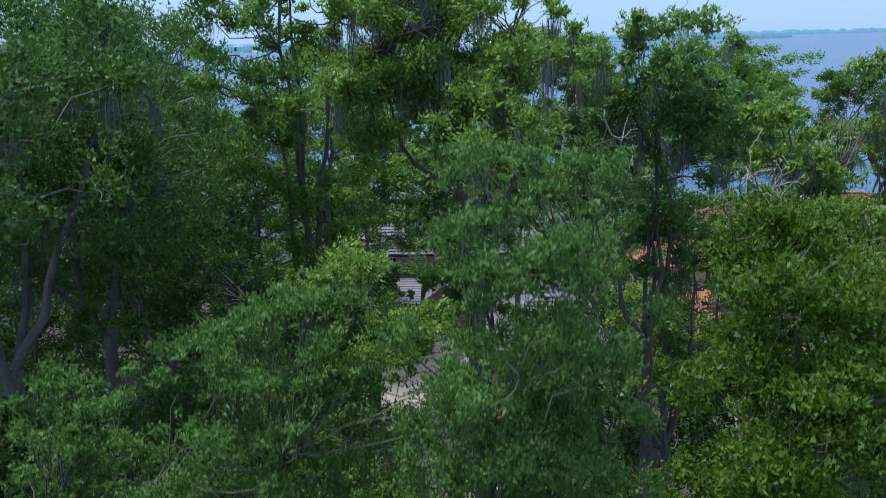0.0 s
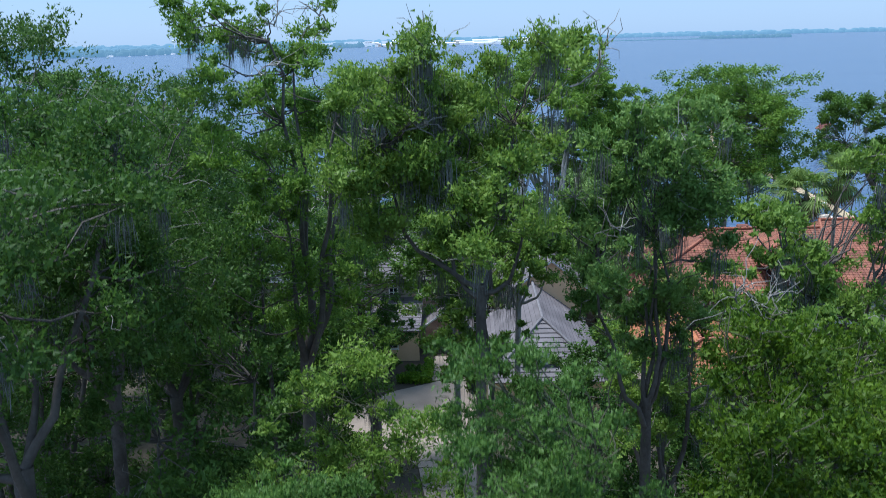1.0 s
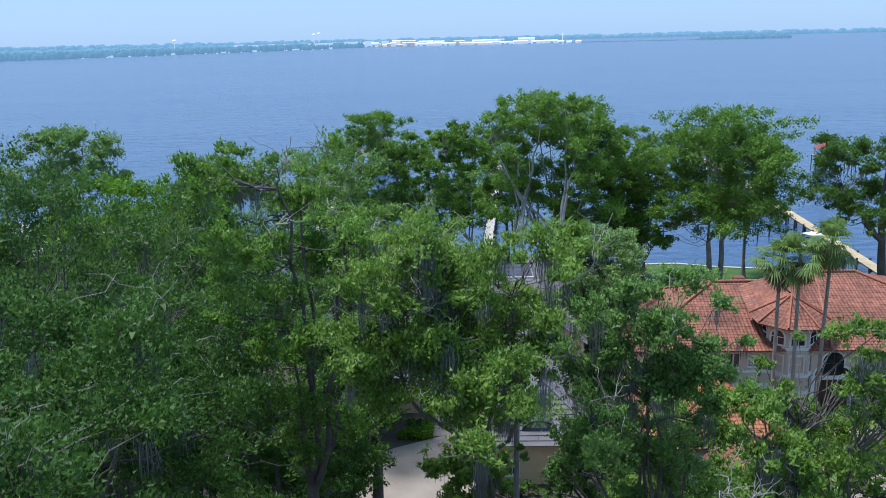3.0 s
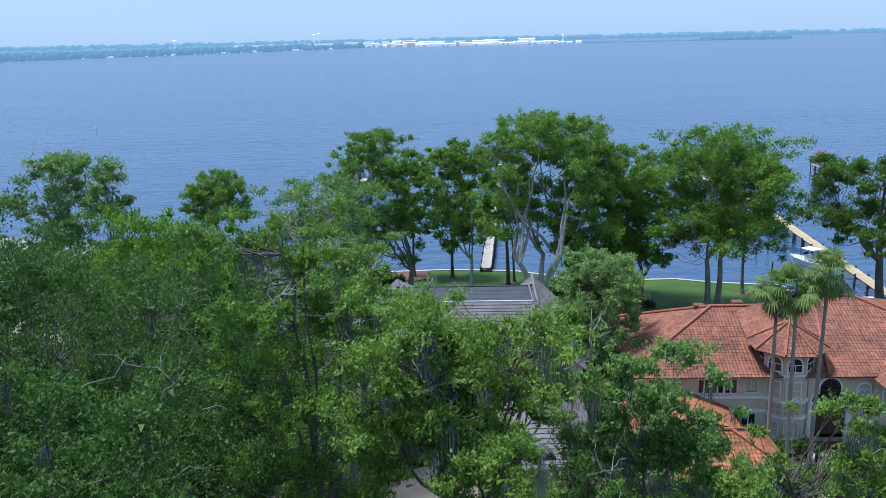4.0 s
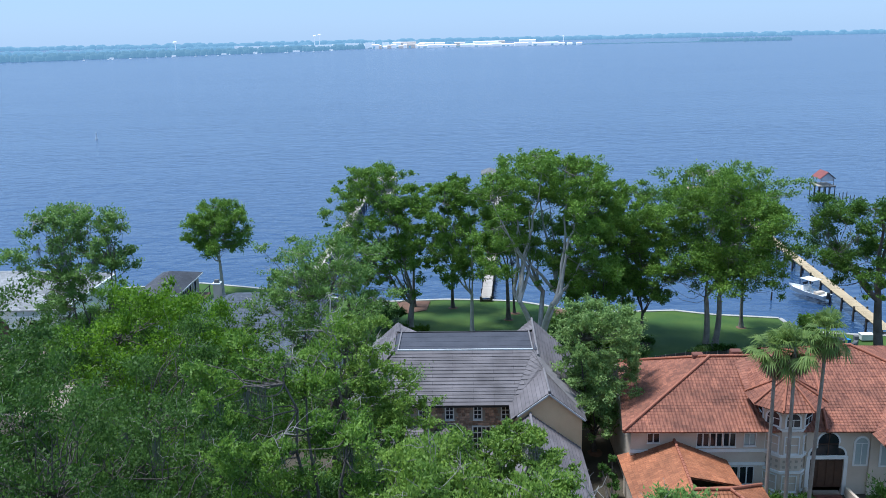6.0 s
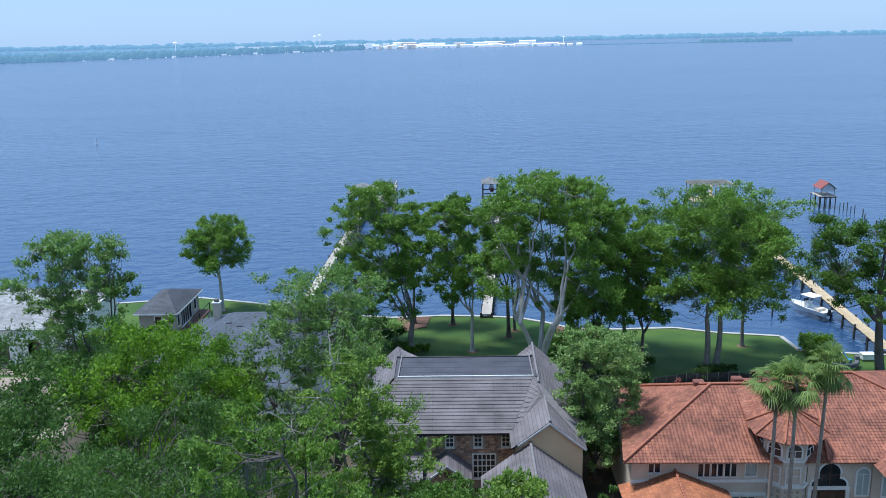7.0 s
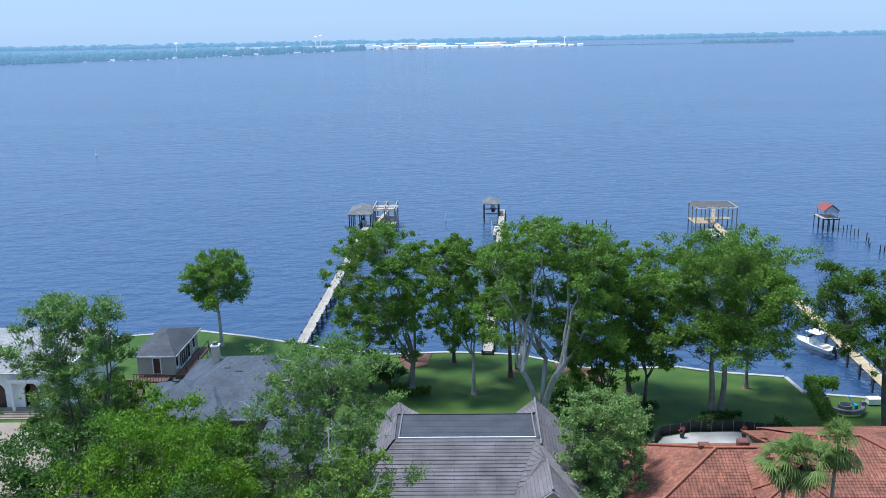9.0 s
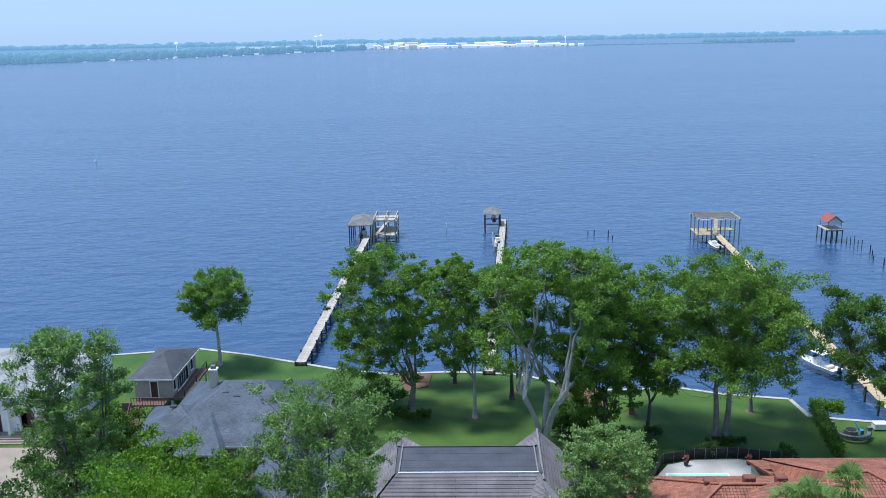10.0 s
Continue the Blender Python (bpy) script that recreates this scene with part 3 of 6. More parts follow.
def make_ground():
    xs = sorted({*[p[0] for p in SHORE], *np.arange(-90, 91, 3.0).tolist(), *np.arange(-800, 801, 100.0).tolist()})
    fr = [0, 0.01, 0.025, 0.05, 0.08, 0.11, 0.15, 0.2, 0.26, 0.33, 0.41, 0.5, 0.62, 0.78, 1.0, 1.6, 3.0, 6.0]
    bm = bmesh.new()
    rows = [[bm.verts.new((x, shore_y(x) - 110 * f, ground_z(x, shore_y(x) - 110 * f))) for x in xs] for f in fr]
    for r0, r1 in zip(rows, rows[1:]):
        for i in range(len(xs) - 1):
            f = bm.faces.new((r1[i], r1[i + 1], r0[i + 1], r0[i]))
            f.material_index = 0 if f.calc_center_median().y > (84 if f.calc_center_median().x > -10 else 100) else 1
            f.smooth = True
    ob = part("ground", bm, M_GRASS)
    ob.data.materials.append(M_LITTER)
    tagged(ob, "green lawn down to the seawall with leaf litter under the oaks", "ground", kind="structure")
    bm = bmesh.new()
    for (xa, ya), (xb, yb) in zip(SHORE, SHORE[1:]):
        d = Vector((xb - xa, yb - ya, 0)).normalized()
        nrm = Vector((-d.y, d.x, 0)) * 0.4
        a0, b0 = Vector((xa, ya, 0)), Vector((xb, yb, 0))
        vs = [bm.verts.new(v) for v in (a0 - nrm * 0.4 + Vector((0, 0, 1.3)), b0 - nrm * 0.4 + Vector((0, 0, 1.3)), b0 + nrm + Vector((0, 0, 1.3)), a0 + nrm + Vector((0, 0, 1.3)),
                                        a0 - nrm * 0.4 + Vector((0, 0, -1.5)), b0 - nrm * 0.4 + Vector((0, 0, -1.5)), b0 + nrm + Vector((0, 0, -1.5)), a0 + nrm + Vector((0, 0, -1.5)))]
        for f in ((0, 1, 2, 3), (3, 2, 6, 7), (1, 0, 4, 5), (0, 3, 7, 4), (2, 1, 5, 6)):
            bm.faces.new([vs[i] for i in f])
    tagged(part("seawall", bm, M_SEAWALL), "pale concrete seawall along the river bank", "seawall", kind="structure")
    bm = bmesh.new()
    poly(bm, [(-4500, 60, 0), (4500, 60, 0), (4500, 4900, 0), (-4500, 4900, 0)])
    tagged(part("water", bm, M_WATER), "wide rippled blue river", "water", kind="structure")


make_ground()


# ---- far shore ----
# air haze is painted here: a bluish glow on woods, sheds and doors
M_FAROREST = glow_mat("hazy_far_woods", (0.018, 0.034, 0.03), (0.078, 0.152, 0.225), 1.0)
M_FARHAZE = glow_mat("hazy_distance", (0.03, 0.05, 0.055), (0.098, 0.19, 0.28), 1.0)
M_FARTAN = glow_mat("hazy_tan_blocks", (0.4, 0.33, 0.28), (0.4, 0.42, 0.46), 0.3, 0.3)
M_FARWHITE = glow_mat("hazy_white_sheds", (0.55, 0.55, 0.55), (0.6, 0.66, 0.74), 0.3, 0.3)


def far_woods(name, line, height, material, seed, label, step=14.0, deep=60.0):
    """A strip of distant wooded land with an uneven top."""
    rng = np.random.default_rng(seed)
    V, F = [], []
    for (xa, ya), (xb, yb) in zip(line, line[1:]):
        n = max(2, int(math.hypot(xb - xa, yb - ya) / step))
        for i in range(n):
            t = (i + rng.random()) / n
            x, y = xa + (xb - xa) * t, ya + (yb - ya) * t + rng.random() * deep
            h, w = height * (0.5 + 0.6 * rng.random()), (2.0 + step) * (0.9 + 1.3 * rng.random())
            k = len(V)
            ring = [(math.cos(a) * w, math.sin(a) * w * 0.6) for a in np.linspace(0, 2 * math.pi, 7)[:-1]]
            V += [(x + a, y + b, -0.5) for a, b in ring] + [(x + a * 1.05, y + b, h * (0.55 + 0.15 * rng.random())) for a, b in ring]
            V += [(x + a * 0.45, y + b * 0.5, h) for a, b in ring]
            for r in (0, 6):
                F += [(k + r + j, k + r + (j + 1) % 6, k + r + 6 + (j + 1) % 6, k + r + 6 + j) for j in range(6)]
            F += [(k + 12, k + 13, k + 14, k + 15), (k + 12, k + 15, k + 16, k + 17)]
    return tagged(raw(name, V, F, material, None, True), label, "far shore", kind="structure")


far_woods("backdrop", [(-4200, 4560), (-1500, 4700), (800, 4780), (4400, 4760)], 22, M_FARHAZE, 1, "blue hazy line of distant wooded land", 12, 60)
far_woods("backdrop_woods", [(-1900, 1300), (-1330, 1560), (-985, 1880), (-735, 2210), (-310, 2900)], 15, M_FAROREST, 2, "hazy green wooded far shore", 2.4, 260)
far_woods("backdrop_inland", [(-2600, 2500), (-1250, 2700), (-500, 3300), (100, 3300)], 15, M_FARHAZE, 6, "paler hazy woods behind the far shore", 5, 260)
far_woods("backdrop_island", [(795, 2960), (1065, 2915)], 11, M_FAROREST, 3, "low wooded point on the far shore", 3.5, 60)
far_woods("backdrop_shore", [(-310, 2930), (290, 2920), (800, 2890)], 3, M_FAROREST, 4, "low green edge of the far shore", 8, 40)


def far_sheds():
    rng = random.Random(5)
    # three rows of sheds: long ones on the quay, taller blocks behind, small tan ones at the near end
    rows = [(-292 + i * 17 + rng.uniform(-4, 4), 2860 + rng.uniform(0, 20), rng.uniform(10, 24), rng.uniform(5, 12), i % 2) for i in range(10)]
    rows += [(-150 + i * 46 + rng.uniform(-8, 8), 2850 + rng.uniform(0, 14), rng.uniform(40, 58), rng.uniform(6, 9.5), 0) for i in range(10)]
    rows += [(-240 + i * 52 + rng.uniform(-16, 16), 2915 + rng.uniform(0, 50), rng.uniform(30, 60), rng.uniform(12, 17), i % 3 == 1) for i in range(9)]
    rows += [(310 + i * 30, 2890, rng.uniform(14, 24), rng.uniform(3, 6), 0) for i in range(3)]
    for x, y, w, h, tan in rows:
        d = 28
        bm = box(bmesh.new(), x, x + w, y, y + d, 0, h)
        poly(bm, [(x - 1, y - 2, h), (x + w + 1, y - 2, h), (x + w + 1, y + d / 2, h + 2.5), (x - 1, y + d / 2, h + 2.5)])
        poly(bm, [(x + w + 1, y + d + 2, h), (x - 1, y + d + 2, h), (x - 1, y + d / 2, h + 2.5), (x + w + 1, y + d / 2, h + 2.5)])
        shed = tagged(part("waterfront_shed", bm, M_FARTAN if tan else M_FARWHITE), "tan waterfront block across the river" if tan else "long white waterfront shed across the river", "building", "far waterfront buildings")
        for k in range(int(w / 16)):
            if rng.random() < 0.55:
                boxed("shed_door", (x + 3 + k * 16, x + rng.uniform(7, 14) + k * 16, y - 0.6, y - 0.1, 0.5, h * 0.6), M_FARHAZE, shed)
    for i in range(14):
        x = -720 + i * 34 + rng.uniform(-12, 12)
        y = 2980 + rng.uniform(0, 160) + x * 0.4
        bm = box(bmesh.new(), x, x + rng.uniform(10, 46), y, y + 14, 0, rng.uniform(14, 19))
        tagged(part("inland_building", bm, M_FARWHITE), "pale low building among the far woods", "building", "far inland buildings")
    for i in range(6):
        x = -800 + i * 80 + rng.uniform(-14, 14)
        y = 2080 + (x + 800) * 1.5
        bm = box(bmesh.new(), x, x + rng.uniform(6, 20), y - 24, y - 14, 0, rng.uniform(2, 4))
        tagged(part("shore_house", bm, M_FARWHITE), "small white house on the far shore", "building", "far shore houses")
    for x, y, h in ((-480, 2900, 46), (-464, 2900, 49), (-770, 2380, 36), (330, 2930, 30)):
        bm = bmesh.new()
        pole(bm, (x, y, 0), (x, y, h - 6), 1.2)
        tower = tagged(part("water_tower", bm, M_FARWHITE), "white water tower above the far woods", "tower", "water towers")
        bm = bmesh.new()
        bmesh.ops.create_icosphere(bm, subdivisions=2, radius=6 if x != 330 else 3.5, matrix=Matrix.Translation((x, y, h - 3)) @ Matrix.Diagonal((1, 1, 0.6, 1)))
        part("tank", bm, M_FARWHITE, tower)
    for i in range(20):
        x = -830 + i * 24 + rng.uniform(-10, 10)
        y = 1960 + (x + 830) * 1.35 + rng.uniform(-60, 20)
        boat = empty("sailing_boat", (x, y, 0))
        tagged(boat, "small white sailing boat moored off the far shore", "boat", "moored boats")
        part("hull", box(bmesh.new(), -2.5, 2.5, -0.9, 0.9, 0, 1.1, 0.3), M_FARWHITE, boat)
        part("mast", pole(bmesh.new(), (0, 0, 1.0), (0, 0, rng.uniform(5, 9)), 0.14), M_FARWHITE, boat)


far_sheds()


# ---- stone and tile house in the middle ----
def gable_trim(parent, pts, y, w=0.13):
    """Barge boards along a gable's rake: pts of (x, z)."""
    for (xa, za), (xb, zb) in zip(pts, pts[1:]):
        bm = beam(bmesh.new(), (xa, y, za), (xb, y, zb), 0.1, w)
        part("barge_board", bm, M_FLASH, parent)


def ridge_caps(parent, p, q, material, size=0.125, gap=0.42):
    """A row of half-round caps along a ridge or hip."""
    p, q = Vector(p), Vector(q)
    n = max(1, int((q - p).length / gap))
    bm = bmesh.new()
    for i in range(n):
        a0, a1 = p.lerp(q, i / n), p.lerp(q, (i + 1.1) / n)
        pole(bm, a0 + Vector((0, 0, 0.02)), a1 + Vector((0, 0, 0.05)), size * 0.9, size, 8)
    return part("ridge_tiles", bm, material, parent)


def arch_pts(x0, x1, z0, zs, n=10):
    r = (x1 - x0) / 2
    return [(x0, z0), (x1, z0)] + [((x0 + x1) / 2 + r * math.cos(a), zs + r * math.sin(a)) for a in np.linspace(0, math.pi, n)]


def arched_window(parent, x0, x1, z0, zs, y, pane_mat):
    root = empty("window")
    root.parent = parent
    t = 0.16
    part("window_frame", prism(bmesh.new(), arch_pts(x0 - t, x1 + t, z0 - t, zs), y - 0.07, y - 0.003), M_WHITE, root)
    part("pane", prism(bmesh.new(), arch_pts(x0, x1, z0, zs), y - 0.085, y - 0.073), pane_mat, root)
    bm = box(bmesh.new(), (x0 + x1) / 2 - 0.03, (x0 + x1) / 2 + 0.03, y - 0.11, y - 0.087, z0, zs)
    box(bm, x0, x1, y - 0.112, y - 0.087, zs - 0.03, zs + 0.03)
    part("glazing_bars", bm, M_WHITE, root)
    return root


STONES = []


def middle_house():
    h = tagged(empty("stone_house", (0, 0, 0)), "two-storey stone and tan stucco house with grey flat-tile roof", "house")
    g = 2.1
    # upper roof round the flat deck
    slope(h, M_GREYTILE, (-10.2, 72.5, 8.05), (4.2, 72.5, 8.05), (6.5, 77, 11.6), (-6.2, 77, 11.6), 0.4, 0.055)
    slope(h, M_GREYTILE, (4.2, 72.5, 8.05), (7.4, 73.2, 8.6), (7.2, 75.2, 10.9), (6.5, 77, 11.6), 0.4, 0.055)
    slope(h, M_GREYTILE, (10.9, 71.8, 7.95), (10.9, 86, 7.95), (7.0, 85.2, 11.75), (6.45, 76.95, 11.6), 0.4, 0.055)
    slope(h, M_GREYTILE, (10.9, 86, 7.95), (3.2, 86, 7.95), (7.0, 85.2, 11.75), (7.0, 85.2, 11.75), 0.4, 0.055)
    slope(h, M_GREYTILE, (3.2, 86.5, 8.0), (3.2, 82.1, 11.0), (7.0, 82.1, 11.75), (7.0, 85.2, 11.75), 0.4, 0.055)
    slope(h, M_GREYTILE, (-10.4, 86, 7.95), (-10.4, 72.7, 7.95), (-6.4, 76.9, 11.6), (-6.6, 84.9, 11.7), 0.4, 0.055)
    slope(h, M_GREYTILE, (-2.8, 86, 7.95), (-10.4, 86, 7.95), (-6.6, 84.9, 11.7), (-6.6, 84.9, 11.7), 0.4, 0.055)
    slope(h, M_GREYTILE, (-2.8, 82.1, 11.0), (-2.8, 86.5, 8.0), (-6.6, 84.9, 11.7), (-6.6, 82.1, 11.7), 0.4, 0.055)
    slope(h, M_GREYTILE, (3.2, 86.4, 7.9), (-2.8, 86.4, 7.9), (-2.8, 82.2, 11.5), (3.2, 82.2, 11.5), 0.42)
    bm = box(bmesh.new(), -6.5, 6.9, 77.05, 82.1, 11.2, 11.52)
    for y in (78.2, 79.5, 80.8):
        box(bm, -6.0, 6.4, y, y + 0.06, 11.52, 11.535)
    part("flat_roof", bm, M_MEMBRANE, h, "black membrane flat roof deck")
    for d in ((-6.1, 6.5, 76.93, 77.05, 11.4, 11.68), (6.4, 6.52, 77.05, 82.1, 11.4, 11.66), (-6.12, -6.0, 77.05, 82.1, 11.4, 11.66)):
        boxed("edge_flashing", d, M_WHITE if d[1] - d[0] > 1 else M_GREYCAP, h)
    boxed("edge_flashing", (-6.0, 6.4, 82.1, 82.2, 11.4, 11.62), M_GREYTILE, h)
    # valley flashing where the wing meets the main roof
    pts = ((10.9, 71.8, 7.98), (6.45, 76.95, 11.66), (7.3, 74.3, 10.52), (10.45, 70.6, 7.97))
    bm = bmesh.new()
    poly(bm, pts)
    poly(bm, [(x, y, z - 0.2) for x, y, z in pts[::-1]])
    part("valley_tiles", bm, M_GREYCAP, h)
    # front gable wing
    slope(h, M_GREYTILE, (4.1, 76.0, 8.05), (4.1, 69.5, 8.05), (7.3, 69.5, 10.45), (7.3, 76.0, 10.45), 0.4, 0.055)
    slope(h, M_GREYTILE, (10.45, 69.5, 7.9), (10.45, 77.0, 7.9), (7.3, 77.0, 10.45), (7.3, 69.5, 10.45), 0.42)
    ridge_caps(h, (7.3, 69.5, 10.5), (7.3, 75.0, 10.5), M_GREYCAP, 0.13)
    ridge_caps(h, (6.9, 76.2, 11.3), (7.0, 85.2, 11.8), M_GREYCAP, 0.12)
    gable_trim(h, [(4.6, 8.3), (7.3, 10.32), (10.4, 7.85)], 69.45)
    part("gable_wall", prism(bmesh.new(), [(4.6, g), (10.15, g), (10.15, 7.85), (7.3, 10.2), (4.6, 8.1)], 69.75, 70.0), M_STUCCO, h)
    part("side_wall", box(bmesh.new(), 9.9, 10.15, 70.0, 85.5, g, 8.0), M_STUCCO, h)
    part("rear_wall", box(bmesh.new(), -9.9, 9.9, 85.25, 85.5, g, 7.95), M_STUCCO, h)
    part("side_wall", box(bmesh.new(), -9.95, -9.7, 73.7, 85.25, g, 7.95), M_STUCCO, h)
    # stone front with its windows
    wins = [(x, x + 0.62, 6.3, 7.5) for x in (-9.0, -6.5, -4.03, -1.6, 0.95, 3.45)]
    big = (0.85, 2.75, 3.2, 5.5)
    wall(h, M_MORTAR, -9.7, 4.6, 73.5, g, 8.0, wins + [big], name="stone_wall")
    for w in wins:
        window(h, *w, 73.44, 2, 3, trim=0.11, bars=0.06)
    window(h, *big, 73.44, 5, 4, trim=0.13, bars=0.085)
    STONES.append((h, -9.7, 4.6, 73.5, g + 2.8, 8.0, wins + [big]))
    bm = box(bmesh.new(), -10.2, 4.2, 72.42, 72.5, 7.86, 8.0)
    part("gutter", bm, M_DARKMETAL, h)
    # porch gable
    slope(h, M_GREYTILE, (-3.6, 73.4, 4.45), (-3.6, 70.3, 4.45), (-1.5, 70.3, 6.05), (-1.5, 73.4, 6.05), 0.4, 0.055)
    slope(h, M_GREYTILE, (0.6, 70.3, 4.45), (0.6, 73.4, 4.45), (-1.5, 73.4, 6.05), (-1.5, 70.3, 6.05), 0.4, 0.055)
    gable_trim(h, [(-3.6, 4.4), (-1.5, 5.98), (0.6, 4.4)], 70.26)
    arch = [(-0.45, g)] + [(-1.5 + 1.05 * math.cos(a), 3.4 + 1.05 * math.sin(a)) for a in np.linspace(0, math.pi, 11)] + [(-2.55, g)]
    ring = [(-3.3, g)] + arch[::-1] + [(0.3, g), (0.3, 4.5), (-1.5, 5.85), (-3.3, 4.5)]
    part("porch_arch", prism(bmesh.new(), ring, 70.55, 70.95), M_STONE, h, "brown stone arch of the porch")
    for x in (-3.3, 0.05):
        boxed("porch_wall", (x, x + 0.25, 70.95, 73.5, g, 4.45), M_STUCCO, h)
    boxed("front_door", (-2.2, -0.8, 73.4, 73.48, g, 4.2), M_DARKWOOD, h)
    part("porch_eye", pole(bmesh.new(), (-1.5, 70.5, 5.1), (-1.5, 70.6, 5.1), 0.3, seg=20), M_DARKWOOD, h)
    # lean-to roof and tan front beside the porch
    slope(h, M_GREYTILE, (-9.8, 68.2, 4.9), (-3.6, 68.2, 4.9), (-3.6, 73.4, 6.25), (-9.8, 73.4, 6.25), 0.42)
    lw = [(-6.4, -5.6, 3.3, 4.6), (-8.6, -7.8, 3.3, 4.6)]
    wall(h, M_STUCCO, -9.6, -3.8, 68.6, g, 4.9, lw)
    for w in lw:
        window(h, *w, 68.6, 2, 4)
    # low front wing
    slope(h, M_GREYTILE, (1.5, 69.85, 5.3), (1.5, 56.0, 5.3), (5.7, 60.3, 8.45), (5.7, 69.85, 8.45), 0.4, 0.055)
    slope(h, M_GREYTILE, (1.5, 56.0, 5.3), (10.0, 56.0, 5.3), (5.7, 60.3, 8.45), (5.7, 60.3, 8.45), 0.4, 0.055)
    slope(h, M_GREYTILE, (10.0, 56.0, 5.3), (10.0, 69.7, 5.3), (5.7, 69.7, 8.45), (5.7, 60.3, 8.45), 0.4, 0.055)
    ridge_caps(h, (5.7, 60.3, 8.5), (5.7, 69.6, 8.5), M_GREYCAP, 0.13)
    ridge_caps(h, (1.6, 56.1, 5.35), (5.7, 60.3, 8.5), M_GREYCAP, 0.11)
    ridge_caps(h, (9.9, 56.1, 5.35), (5.7, 60.3, 8.5), M_GREYCAP, 0.11)
    fw = [(2.9, 3.8, 2.9, 4.0), (7.2, 8.1, 2.9, 4.0)]
    wall(h, M_STUCCO, 1.85, 9.65, 56.4, g, 5.35, fw)
    for w in fw:
        window(h, *w, 56.4, 2, 2)
    part("side_wall", box(bmesh.new(), 9.4, 9.65, 56.65, 69.75, g, 5.35), M_STUCCO, h)
    part("side_wall", box(bmesh.new(), 1.85, 2.1, 56.65, 69.5, g, 5.35), M_STUCCO, h)
    part("wing_gable", prism(bmesh.new(), [(1.85, g), (4.55, g), (4.55, 7.5), (1.85, 5.4)], 69.5, 69.72), M_STUCCO, h)
    part("side_wall", box(bmesh.new(), 4.6, 4.82, 70.0, 73.45, g, 8.0), M_STUCCO, h)
    for y in (58.6, 62.8):
        boxed("garage_door", (1.77, 1.845, y, y + 2.7, g, 4.4), M_WHITE, h)
    # eyebrow dormer in the wing's front slope
    ring = [(5.3 + 1.1 * math.cos(a), 5.9 + 0.75 * math.sin(a)) for a in np.linspace(0, math.pi, 13)]
    big = [(5.3 + 1.26 * math.cos(a), 5.9 + 0.9 * math.sin(a)) for a in np.linspace(0, math.pi, 13)]
    part("dormer_roof", prism(bmesh.new(), big + ring[::-1], 56.9, 59.0), M_MEMBRANE, h, "dark curved dormer roof")
    part("dormer_wall", prism(bmesh.new(), ring + [(4.2, 5.5), (6.4, 5.5)], 57.15, 58.6), M_STUCCO, h)
    arched_window(h, 4.9, 5.7, 5.75, 6.05, 57.15, M_BLIND)
    return h


middle_house()


